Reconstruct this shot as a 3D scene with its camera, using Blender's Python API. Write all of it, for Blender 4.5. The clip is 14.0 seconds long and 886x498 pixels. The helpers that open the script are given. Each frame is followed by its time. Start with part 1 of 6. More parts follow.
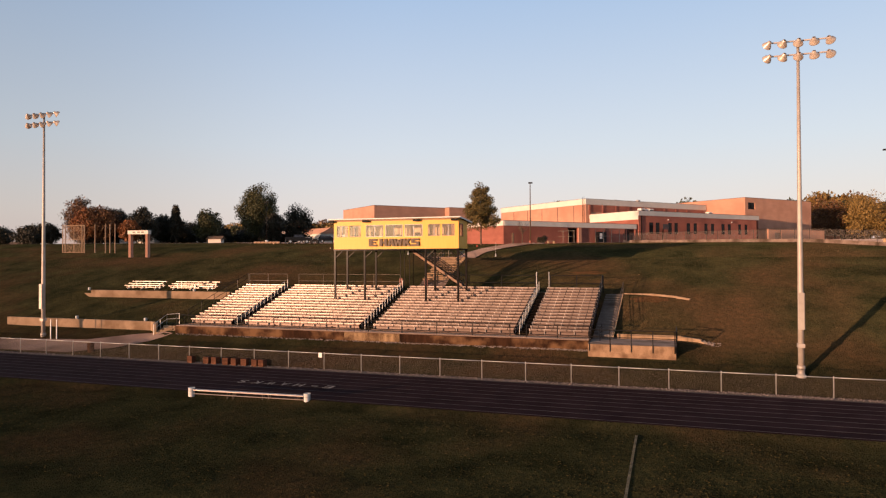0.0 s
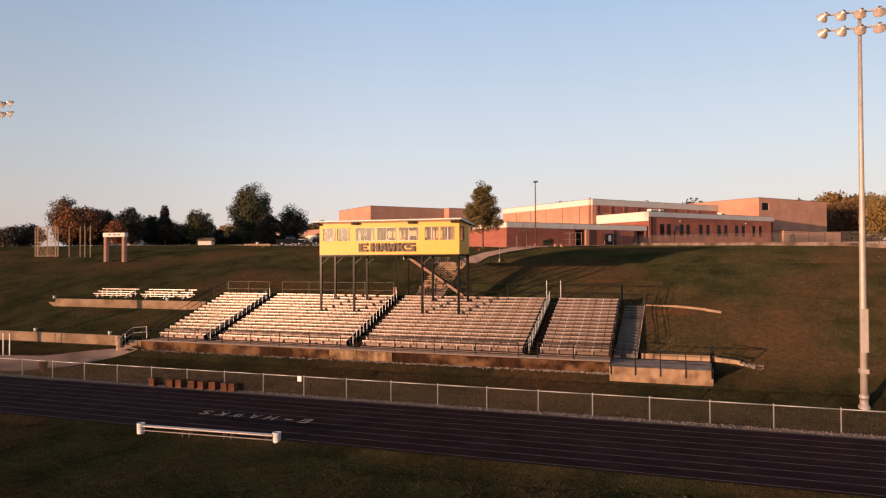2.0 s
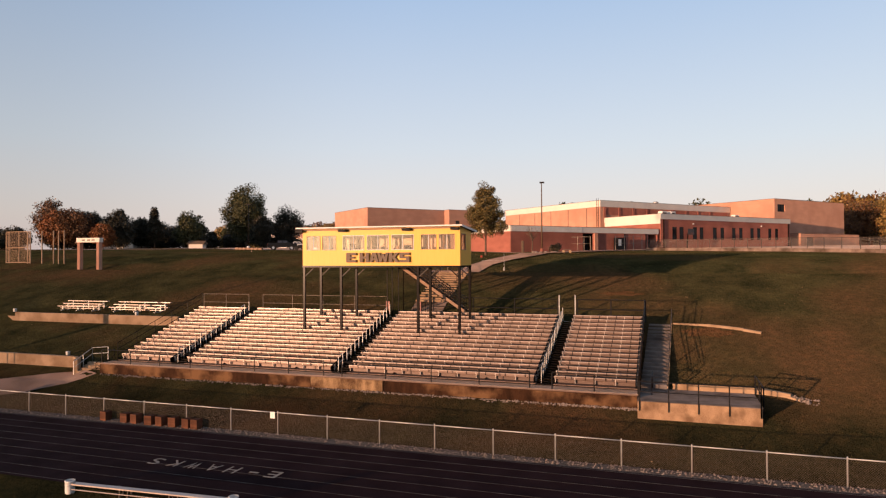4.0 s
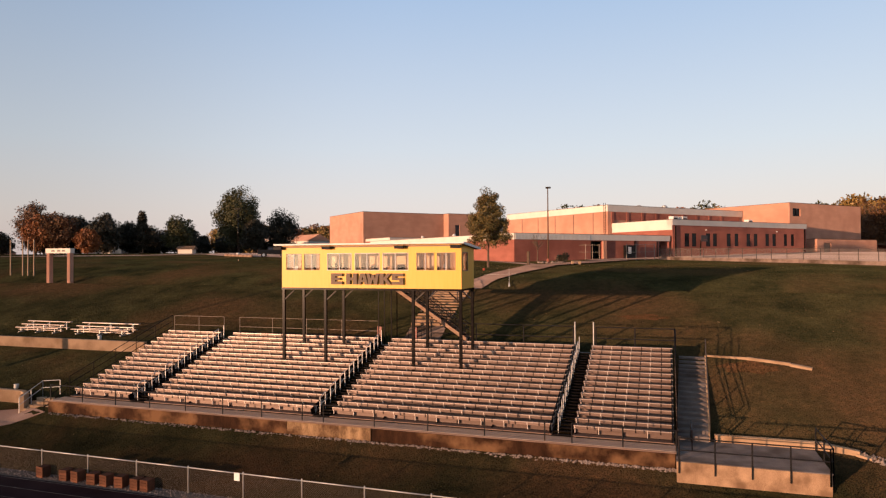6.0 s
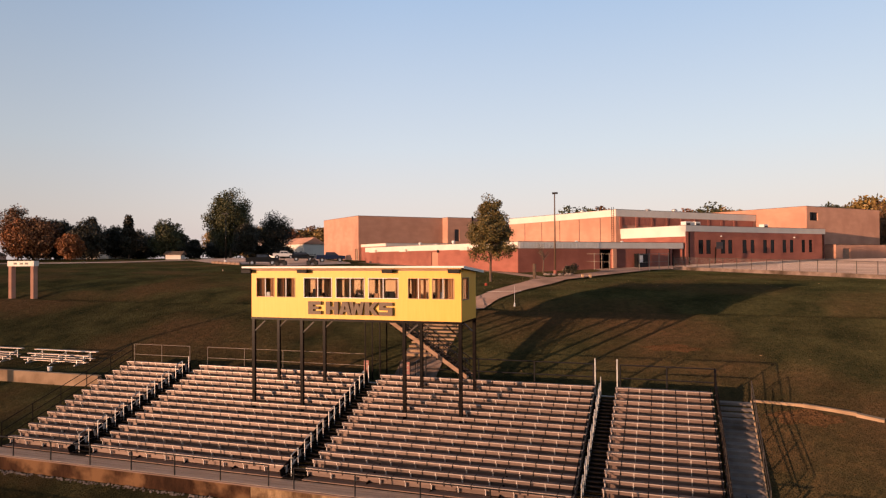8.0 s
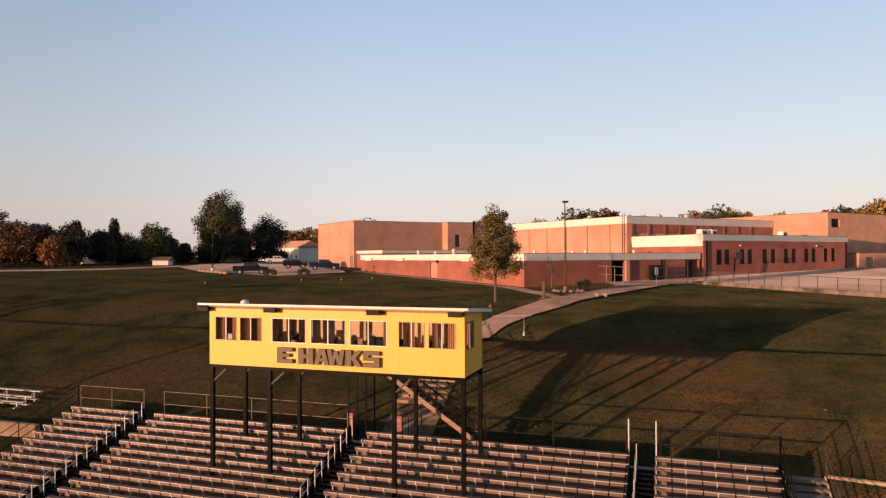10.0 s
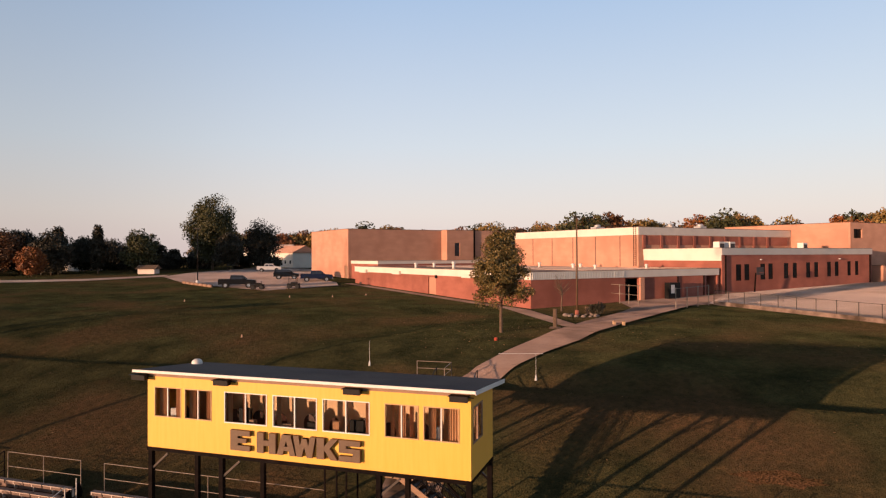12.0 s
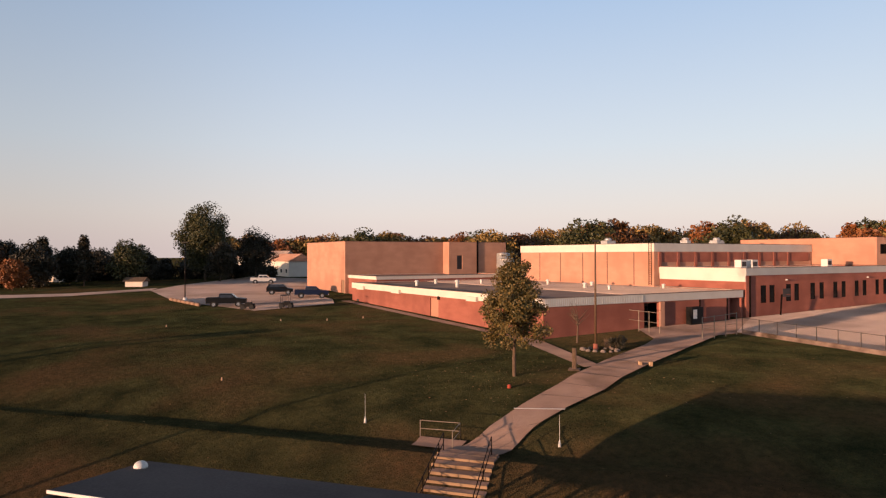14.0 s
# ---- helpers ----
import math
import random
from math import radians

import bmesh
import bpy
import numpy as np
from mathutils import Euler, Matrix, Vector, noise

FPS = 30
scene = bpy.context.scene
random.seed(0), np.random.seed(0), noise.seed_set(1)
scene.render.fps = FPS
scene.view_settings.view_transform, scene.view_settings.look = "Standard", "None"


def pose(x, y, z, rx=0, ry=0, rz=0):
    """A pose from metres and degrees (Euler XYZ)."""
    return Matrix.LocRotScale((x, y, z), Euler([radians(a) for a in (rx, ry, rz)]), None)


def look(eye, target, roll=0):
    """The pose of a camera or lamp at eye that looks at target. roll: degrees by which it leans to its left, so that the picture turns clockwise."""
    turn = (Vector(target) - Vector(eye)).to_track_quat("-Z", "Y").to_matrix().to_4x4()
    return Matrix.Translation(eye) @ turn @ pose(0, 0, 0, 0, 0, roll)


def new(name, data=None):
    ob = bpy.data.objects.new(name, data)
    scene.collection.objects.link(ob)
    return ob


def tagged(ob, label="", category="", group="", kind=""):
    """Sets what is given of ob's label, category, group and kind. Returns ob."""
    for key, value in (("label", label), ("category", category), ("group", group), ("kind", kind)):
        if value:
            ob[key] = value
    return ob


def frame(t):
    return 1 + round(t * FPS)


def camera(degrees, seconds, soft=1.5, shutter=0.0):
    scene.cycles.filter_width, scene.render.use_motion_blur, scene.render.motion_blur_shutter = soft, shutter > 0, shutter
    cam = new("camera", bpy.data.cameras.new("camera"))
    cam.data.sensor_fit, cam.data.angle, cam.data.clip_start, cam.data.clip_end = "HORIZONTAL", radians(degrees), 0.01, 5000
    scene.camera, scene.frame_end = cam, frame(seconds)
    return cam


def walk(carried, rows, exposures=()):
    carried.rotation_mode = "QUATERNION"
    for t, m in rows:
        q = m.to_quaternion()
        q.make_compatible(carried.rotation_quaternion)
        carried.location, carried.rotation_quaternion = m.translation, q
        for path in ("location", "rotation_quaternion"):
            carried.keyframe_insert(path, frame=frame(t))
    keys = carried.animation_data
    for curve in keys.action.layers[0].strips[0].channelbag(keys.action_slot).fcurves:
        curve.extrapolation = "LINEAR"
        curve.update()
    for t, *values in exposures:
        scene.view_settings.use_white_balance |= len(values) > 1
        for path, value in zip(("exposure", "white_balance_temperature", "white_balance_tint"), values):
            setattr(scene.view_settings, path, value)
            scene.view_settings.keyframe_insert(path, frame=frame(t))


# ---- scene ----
cam = camera(67.3, 14.0, 1.25)
PATH = [
    (0, (-0.008, -44.376, 8.339), (-0.648, -42.481, 8.365), -0.2),
    (0.5, (-0.545, -42.719, 8.493), (-1.184, -40.824, 8.52), -0.2),
    (1, (-1.043, -41.112, 8.606), (-1.682, -39.218, 8.633), -0.2),
    (1.5, (-1.549, -39.53, 8.739), (-2.188, -37.636, 8.766), -0.2),
    (2, (-2.069, -38.001, 8.838), (-2.708, -36.106, 8.866), -0.2),
    (2.5, (-2.59, -36.481, 8.985), (-3.229, -34.586, 9.012), -0.2),
    (3, (-3.046, -34.927, 9.168), (-3.687, -33.032, 9.196), -0.2),
    (5.5, (-5.427, -27.523, 10.677), (-6.067, -25.628, 10.706), -0.3),
    (6, (-5.901, -26.065, 11.041), (-6.54, -24.17, 11.069), -0.3),
    (6.5, (-6.337, -24.5, 11.367), (-6.977, -22.605, 11.395), -0.4),
    (7, (-6.807, -23.006, 11.764), (-7.445, -21.111, 11.79), -0.4),
    (7.5, (-7.281, -21.506, 12.11), (-7.919, -19.611, 12.136), -0.4),
    (10, (-9.842, -13.653, 14.16), (-10.48, -11.758, 14.181), -0.3),
    (10.5, (-10.378, -12.044, 14.661), (-11.016, -10.149, 14.68), -0.3),
    (11, (-10.868, -10.496, 15.169), (-11.507, -8.6, 15.186), -0.3),
    (11.5, (-11.34, -9.065, 15.664), (-11.977, -7.169, 15.682), -0.2),
    (12, (-11.928, -7.526, 16.217), (-12.563, -5.63, 16.235), -0.2),
    (12.5, (-12.48, -6.12, 16.798), (-13.116, -4.224, 16.816), -0.2),
    (13, (-13.054, -4.738, 17.37), (-13.689, -2.842, 17.388), -0.2),
    (13.5, (-13.81, -3.263, 17.902), (-14.441, -1.365, 17.923), -0.0),
    (14, (-14.268, -1.981, 18.543), (-14.901, -0.084, 18.563), -0.1),
]
walk(cam, [(t, look(eye, target, roll)) for t, eye, target, roll in PATH])

# ---- world, sun, exposure ----
SUN_ELEVATION, SUN_TO = radians(3.0), Vector((0.556, 0.831, 0))
world = bpy.data.worlds.new("world")
scene.world = world
world.use_nodes = True
wn, wl = world.node_tree.nodes, world.node_tree.links
sky = wn.new("ShaderNodeTexSky")
sky.sky_type, sky.sun_disc = "NISHITA", False
sky.sun_elevation = SUN_ELEVATION
sky.sun_rotation = math.atan2(-SUN_TO.x, -SUN_TO.y)
sky.air_density, sky.dust_density, sky.ozone_density = 1.0, 2.0, 1.3
# the physical sky through a veil of evening haze, pale at the horizon all round
way, split, haze, veil = wn.new("ShaderNodeTexCoord"), wn.new("ShaderNodeSeparateXYZ"), wn.new("ShaderNodeValToRGB"), wn.new("ShaderNodeMix")
wl.new(way.outputs["Generated"], split.inputs[0]), wl.new(split.outputs["Z"], haze.inputs[0])
for k in range(4):
    haze.color_ramp.elements.new(0.1 * k + 0.1)
for e, (at, c) in zip(haze.color_ramp.elements, ((0.0, (0.80, 0.66, 0.64)), (0.06, (0.78, 0.70, 0.70)), (0.16, (0.64, 0.68, 0.77)), (0.40, (0.36, 0.50, 0.74)), (0.62, (0.085, 0.098, 0.135)), (1.0, (0.03, 0.038, 0.055)))):
    e.position, e.color = at, (*c, 1)
veil.data_type = "RGBA"
veil.inputs[0].default_value = 0.07
# light scattered square to the sun is weaker than along its line
along, strong, scatter = wn.new("ShaderNodeVectorMath"), wn.new("ShaderNodeMapRange"), wn.new("ShaderNodeMix")
along.operation, along.inputs[1].default_value = "DOT_PRODUCT", SUN_TO
wl.new(way.outputs["Generated"], along.inputs[0])
size_of = wn.new("ShaderNodeMath")
size_of.operation = "ABSOLUTE"
wl.new(along.outputs["Value"], size_of.inputs[0]), wl.new(size_of.outputs[0], strong.inputs[0])
strong.interpolation_type = "SMOOTHSTEP"
for k, v in enumerate((0.0, 0.55, 0.73, 1.0)):
    strong.inputs[k + 1].default_value = v
scatter.data_type, scatter.blend_type = "RGBA", "MULTIPLY"
scatter.inputs[0].default_value = 1.0
wl.new(haze.outputs[0], scatter.inputs[6]), wl.new(strong.outputs[0], scatter.inputs[7])
# the glow of haze round the low sun
glow_dot, glow_fall, glow_add = wn.new("ShaderNodeVectorMath"), wn.new("ShaderNodeMath"), wn.new("ShaderNodeMix")
glow_dot.operation = "DOT_PRODUCT"
glow_dot.inputs[1].default_value = (-SUN_TO.x * math.cos(SUN_ELEVATION), -SUN_TO.y * math.cos(SUN_ELEVATION), math.sin(SUN_ELEVATION))
wl.new(way.outputs["Generated"], glow_dot.inputs[0])
glow_top = wn.new("ShaderNodeMath")
glow_top.operation, glow_top.inputs[1].default_value = "MAXIMUM", 0.0
wl.new(glow_dot.outputs["Value"], glow_top.inputs[0]), wl.new(glow_top.outputs[0], glow_fall.inputs[0])
glow_fall.operation, glow_fall.inputs[1].default_value = "POWER", 80.0
glow_add.data_type, glow_add.blend_type = "RGBA", "ADD"
glow_add.inputs[7].default_value = (4.2, 3.4, 2.3, 1)
wl.new(glow_fall.outputs[0], glow_add.inputs[0]), wl.new(scatter.outputs[2], glow_add.inputs[6])
wl.new(glow_add.outputs[2], veil.inputs[6])
wl.new(sky.outputs[0], veil.inputs[7])
wn["Background"].inputs[1].default_value = 1.0
wl.new(veil.outputs[2], wn["Background"].inputs[0])
sun = new("sun", bpy.data.lights.new("sun", "SUN"))
sun.data.energy, sun.data.angle, sun.data.color = 6.4, radians(0.6), (1.0, 0.575, 0.355)
sun.matrix_world = look((0, 0, 60), Vector((0, 0, 60)) + SUN_TO * math.cos(SUN_ELEVATION) - Vector((0, 0, math.sin(SUN_ELEVATION))))


# ---- materials ----
def material(name, c1, c2, scale=4.0, rough=0.8, bump=0.2, metal=0.0, fine=30.0, stretch=(1, 1, 1), spread=0.5, stain=None, stain_scale=0.4, per_piece=0.0, relief=0.03, spec=0.5):
    """Two-scale noise between two base colours, with fine relief and optional stains."""
    m = bpy.data.materials.new(name)
    m.use_nodes = True
    n, l = m.node_tree.nodes, m.node_tree.links
    bsdf = n["Principled BSDF"]
    co = n.new("ShaderNodeTexCoord")
    mp = n.new("ShaderNodeMapping")
    mp.inputs["Scale"].default_value = stretch
    l.new(co.outputs["Object"], mp.inputs[0])
    a, b = n.new("ShaderNodeTexNoise"), n.new("ShaderNodeTexNoise")
    a.inputs["Scale"].default_value, a.inputs["Detail"].default_value = scale, 6
    b.inputs["Scale"].default_value, b.inputs["Detail"].default_value = fine, 4
    for t in (a, b):
        l.new(mp.outputs[0], t.inputs["Vector"])
    add = n.new("ShaderNodeMath")
    add.operation = "MULTIPLY_ADD"
    l.new(b.outputs[0], add.inputs[0])
    add.inputs[1].default_value = 0.6
    l.new(a.outputs[0], add.inputs[2])
    ramp = n.new("ShaderNodeValToRGB")
    ramp.color_ramp.elements[0].position, ramp.color_ramp.elements[1].position = 0.8 - spread / 2, 0.8 + spread / 2
    ramp.color_ramp.elements[0].color, ramp.color_ramp.elements[1].color = (*c1, 1), (*c2, 1)
    l.new(add.outputs[0], ramp.inputs[0])
    out = ramp.outputs[0]
    if stain:
        s = n.new("ShaderNodeTexNoise")
        s.inputs["Scale"].default_value, s.inputs["Detail"].default_value = stain_scale, 5
        l.new(co.outputs["Object"], s.inputs["Vector"])
        sr = n.new("ShaderNodeValToRGB")
        sr.color_ramp.elements[0].position, sr.color_ramp.elements[1].position = 0.47, 0.64
        l.new(s.outputs[0], sr.inputs[0])
        mix = n.new("ShaderNodeMix")
        mix.data_type = "RGBA"
        l.new(sr.outputs[0], mix.inputs[0])
        l.new(out, mix.inputs[6])
        mix.inputs[7].default_value = (*stain, 1)
        out = mix.outputs[2]
    if per_piece:
        oi = n.new("ShaderNodeObjectInfo")
        mr = n.new("ShaderNodeMapRange")
        mr.inputs[3].default_value, mr.inputs[4].default_value = 1 - per_piece, 1 + per_piece
        l.new(oi.outputs["Random"], mr.inputs[0])
        mu = n.new("ShaderNodeMix")
        mu.data_type, mu.blend_type = "RGBA", "MULTIPLY"
        mu.inputs[0].default_value = 1
        l.new(out, mu.inputs[6])
        l.new(mr.outputs[0], mu.inputs[7])
        out = mu.outputs[2]
    l.new(out, bsdf.inputs["Base Color"])
    bsdf.inputs["Roughness"].default_value, bsdf.inputs["Metallic"].default_value = rough, metal
    bsdf.inputs["Specular IOR Level"].default_value = spec
    if rough >= 0.9:
        bsdf.inputs["Diffuse Roughness"].default_value = 1.0
    if bump:
        bp = n.new("ShaderNodeBump")
        bp.inputs["Strength"].default_value, bp.inputs["Distance"].default_value = bump, relief
        l.new(add.outputs[0], bp.inputs["Height"])
        l.new(bp.outputs[0], bsdf.inputs["Normal"])
    return m


def bristle(m, scale, tilt):
    """Tilts the shading normal from speck to speck, as upright blades, grit or chippings do."""
    n, l = m.node_tree.nodes, m.node_tree.links
    socket = n["Principled BSDF"].inputs["Normal"]
    co, no, geo = n.new("ShaderNodeTexCoord"), n.new("ShaderNodeTexNoise"), n.new("ShaderNodeNewGeometry")
    no.inputs["Scale"].default_value, no.inputs["Detail"].default_value = scale, 3
    l.new(co.outputs["Object"], no.inputs["Vector"])
    shift, grow, add, unit = (n.new("ShaderNodeVectorMath") for _ in range(4))
    shift.operation, grow.operation, add.operation, unit.operation = "SUBTRACT", "SCALE", "ADD", "NORMALIZE"
    shift.inputs[1].default_value = (0.5, 0.5, 0.5)
    grow.inputs["Scale"].default_value = tilt
    l.new(no.outputs["Color"], shift.inputs[0]), l.new(shift.outputs[0], grow.inputs[0]), l.new(grow.outputs[0], add.inputs[0])
    l.new(socket.links[0].from_socket if socket.links else geo.outputs["Normal"], add.inputs[1])
    l.new(add.outputs[0], unit.inputs[0]), l.new(unit.outputs[0], socket)
    m.cycles.use_bump_map_correction = False
    return m


def leafy(name, colours, rough=0.6):
    """Leaves that differ from leaf to leaf."""
    m = bpy.data.materials.new(name)
    m.use_nodes = True
    n, l = m.node_tree.nodes, m.node_tree.links
    geo, ramp = n.new("ShaderNodeNewGeometry"), n.new("ShaderNodeValToRGB")
    while len(ramp.color_ramp.elements) < len(colours):
        ramp.color_ramp.elements.new(0.5)
    for k, (e, c) in enumerate(zip(ramp.color_ramp.elements, colours)):
        e.position, e.color = k / max(1, len(colours) - 1), (*c, 1)
    l.new(geo.outputs["Random Per Island"], ramp.inputs[0])
    bsdf = n["Principled BSDF"]
    l.new(ramp.outputs[0], bsdf.inputs["Base Color"])
    bsdf.inputs["Roughness"].default_value = rough
    return m


def glass_material(name, tint=(0.9, 0.92, 0.92)):
    m = bpy.data.materials.new(name)
    m.use_nodes = True
    n, l = m.node_tree.nodes, m.node_tree.links
    n.remove(n["Principled BSDF"])
    g, t, mix, fr, pw = n.new("ShaderNodeBsdfGlossy"), n.new("ShaderNodeBsdfTransparent"), n.new("ShaderNodeMixShader"), n.new("ShaderNodeLayerWeight"), n.new("ShaderNodeMath")
    g.inputs["Roughness"].default_value = 0.02
    t.inputs[0].default_value = (*tint, 1)
    pw.operation, pw.inputs[1].default_value = "POWER", 4.0
    base = n.new("ShaderNodeMath")
    base.operation, base.use_clamp = "MULTIPLY_ADD", True
    base.inputs[1].default_value, base.inputs[2].default_value = 0.9, 0.09
    l.new(fr.outputs["Facing"], pw.inputs[0]), l.new(pw.outputs[0], base.inputs[0]), l.new(base.outputs[0], mix.inputs[0]), l.new(t.outputs[0], mix.inputs[1]), l.new(g.outputs[0], mix.inputs[2])
    l.new(mix.outputs[0], n["Material Output"].inputs[0])
    return m


GRASS = material("grass", (0.025, 0.023, 0.0115), (0.088, 0.067, 0.029), 0.35, 0.95, 0.35, fine=14, spread=0.5, stain=(0.105, 0.056, 0.028), stain_scale=0.09, relief=0.24, spec=0.0)
# field, hillside and lawn hue by Y, their low-sun brightness put into the tint
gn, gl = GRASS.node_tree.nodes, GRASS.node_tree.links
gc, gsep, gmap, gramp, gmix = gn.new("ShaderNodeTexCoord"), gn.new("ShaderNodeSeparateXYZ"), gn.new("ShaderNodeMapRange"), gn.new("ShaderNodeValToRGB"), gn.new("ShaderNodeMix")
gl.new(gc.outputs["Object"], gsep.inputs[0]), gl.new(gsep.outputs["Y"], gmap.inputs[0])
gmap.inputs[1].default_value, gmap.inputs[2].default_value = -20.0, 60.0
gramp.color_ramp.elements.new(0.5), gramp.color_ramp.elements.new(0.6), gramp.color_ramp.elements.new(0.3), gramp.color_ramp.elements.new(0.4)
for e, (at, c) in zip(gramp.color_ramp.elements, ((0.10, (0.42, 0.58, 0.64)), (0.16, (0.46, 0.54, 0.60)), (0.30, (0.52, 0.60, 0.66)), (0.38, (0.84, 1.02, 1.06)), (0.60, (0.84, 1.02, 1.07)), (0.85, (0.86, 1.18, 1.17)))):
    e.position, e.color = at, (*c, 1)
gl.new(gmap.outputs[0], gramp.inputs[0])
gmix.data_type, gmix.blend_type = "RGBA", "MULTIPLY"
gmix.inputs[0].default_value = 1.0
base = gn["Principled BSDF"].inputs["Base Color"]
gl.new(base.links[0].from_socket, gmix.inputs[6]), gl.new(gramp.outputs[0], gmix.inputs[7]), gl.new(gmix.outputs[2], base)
# clumps, bare flecks and worn reddish ground between the blades
gm, gmr, gmm = gn.new("ShaderNodeTexNoise"), gn.new("ShaderNodeValToRGB"), gn.new("ShaderNodeMix")
gm.inputs["Scale"].default_value, gm.inputs["Detail"].default_value, gm.inputs["Roughness"].default_value = 2.2, 9, 0.75
gl.new(gc.outputs["Object"], gm.inputs["Vector"]), gl.new(gm.outputs[0], gmr.inputs[0])
gmr.color_ramp.elements.new(0.5)
for e, (at, c) in zip(gmr.color_ramp.elements, ((0.30, (0.60, 0.66, 0.68)), (0.50, (1.0, 1.0, 1.0)), (0.70, (1.5, 1.28, 1.2)))):
    e.position, e.color = at, (*c, 1)
gmm.data_type, gmm.blend_type = "RGBA", "MULTIPLY"
gmm.inputs[0].default_value = 1.0
gl.new(base.links[0].from_socket, gmm.inputs[6]), gl.new(gmr.outputs[0], gmm.inputs[7]), gl.new(gmm.outputs[2], base)
bristle(GRASS, 28.0, 7.0)
TRACK = material("track_rubber", (0.014, 0.007, 0.009), (0.027, 0.015, 0.018), 0.5, 0.95, 0.3, fine=60, spec=0.04)
LINE = material("worn_lane_paint", (0.04, 0.035, 0.034), (0.15, 0.14, 0.135), 1.6, 0.9, 0.05, spec=0.1)
GRAVEL = material("dark_gravel", (0.055, 0.046, 0.041), (0.21, 0.18, 0.16), 9, 0.95, 0.8, fine=30, relief=0.04, spec=0.05)
PAINT_WHITE = material("white_line_paint", (0.16, 0.15, 0.145), (0.42, 0.40, 0.38), 1.6, 0.8, 0.05, spec=0.1)
FADED = material("faded_field_paint", (0.06, 0.06, 0.042), (0.15, 0.145, 0.11), 2.0, 0.9, 0.6, relief=0.05, spec=0.05)
bristle(PAINT_WHITE, 30.0, 3.0)
bristle(FADED, 28.0, 5.0)
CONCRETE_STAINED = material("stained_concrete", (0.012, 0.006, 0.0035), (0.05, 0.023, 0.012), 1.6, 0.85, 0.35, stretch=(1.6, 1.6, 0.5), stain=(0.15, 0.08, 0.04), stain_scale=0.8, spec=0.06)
CONCRETE_RUSTY = material("rust_streaked_concrete", (0.07, 0.037, 0.019), (0.36, 0.235, 0.13), 1.2, 0.8, 0.25, stretch=(2.0, 2.0, 0.5), stain=(0.06, 0.028, 0.013), stain_scale=1.1, spec=0.08)
CONCRETE_PALE = material("pale_concrete", (0.40, 0.265, 0.16), (0.52, 0.36, 0.23), 1.0, 0.9, 0.12, stain=(0.30, 0.19, 0.11), stain_scale=0.6, spec=0.1)
CONCRETE_SLAB = material("streaked_slab_concrete", (0.26, 0.16, 0.095), (0.50, 0.335, 0.21), 1.0, 0.9, 0.2, stretch=(1.5, 1.5, 0.7), stain=(0.20, 0.12, 0.07), stain_scale=0.9, spec=0.08)
CONCRETE_RAMP = material("ramp_concrete", (0.15, 0.105, 0.085), (0.30, 0.22, 0.18), 1.5, 0.9, 0.5, fine=20, stain=(0.07, 0.05, 0.035), stain_scale=0.5, spec=0.05)
PAVING = material("walk_paving", (0.27, 0.178, 0.142), (0.37, 0.255, 0.205), 0.6, 0.9, 0.5, fine=45, stain=(0.20, 0.135, 0.108), stain_scale=0.3, relief=0.05, spec=0.05)
ASPHALT = material("lot_asphalt", (0.46, 0.35, 0.30), (0.57, 0.44, 0.38), 0.15, 0.9, 0.3, fine=30, stain=(0.36, 0.27, 0.23), stain_scale=0.08, relief=0.15, spec=0.03)
bristle(ASPHALT, 25.0, 5.0)
bristle(PAVING, 30.0, 2.0)
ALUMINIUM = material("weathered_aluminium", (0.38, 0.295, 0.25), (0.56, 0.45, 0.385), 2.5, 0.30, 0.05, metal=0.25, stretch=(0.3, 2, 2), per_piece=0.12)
STAIR_GREY = material("stair_concrete", (0.13, 0.108, 0.10), (0.23, 0.195, 0.18), 1.3, 0.9, 0.2, stain=(0.10, 0.08, 0.07), stain_scale=0.5, spec=0.1)
RUSTED = material("rusted_wire", (0.28, 0.18, 0.11), (0.42, 0.29, 0.19), 3, 0.7, 0.05, spec=0.2)
SEAT_TOP = material("worn_shaded_seat_top", (0.17, 0.112, 0.087), (0.27, 0.18, 0.143), 2.5, 0.6, 0.12, stretch=(0.4, 3, 3), per_piece=0.25, stain=(0.11, 0.072, 0.054), stain_scale=0.8, spec=0.12)
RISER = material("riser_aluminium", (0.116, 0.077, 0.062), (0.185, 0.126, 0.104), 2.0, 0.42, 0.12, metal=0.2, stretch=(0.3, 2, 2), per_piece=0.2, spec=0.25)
BRACKET = material("bracket_steel", (0.44, 0.37, 0.32), (0.60, 0.52, 0.46), 3, 0.55, 0.03, metal=0.2)
RAIL_PALE = material("pale_rail_steel", (0.20, 0.155, 0.12), (0.32, 0.255, 0.20), 3, 0.55, 0.03, spec=0.3)
RAIL_GREY = material("dull_rail_steel", (0.045, 0.035, 0.028), (0.10, 0.08, 0.066), 3, 0.55, 0.05, spec=0.2)
WALK_DECK = bristle(material("walkway_aluminium", (0.40, 0.285, 0.215), (0.54, 0.39, 0.30), 2.0, 0.6, 0.1, stretch=(0.3, 2, 2), per_piece=0.15, spec=0.2), 45.0, 2.5)
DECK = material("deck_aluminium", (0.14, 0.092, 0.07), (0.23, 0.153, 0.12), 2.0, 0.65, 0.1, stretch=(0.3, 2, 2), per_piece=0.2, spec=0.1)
GALVANISED = material("galvanised_steel", (0.42, 0.41, 0.40), (0.60, 0.59, 0.57), 3, 0.5, 0.05, metal=0.5)
POLE_STEEL = material("pole_steel", (0.38, 0.32, 0.27), (0.50, 0.43, 0.37), 1.5, 0.55, 0.05, metal=0.3)
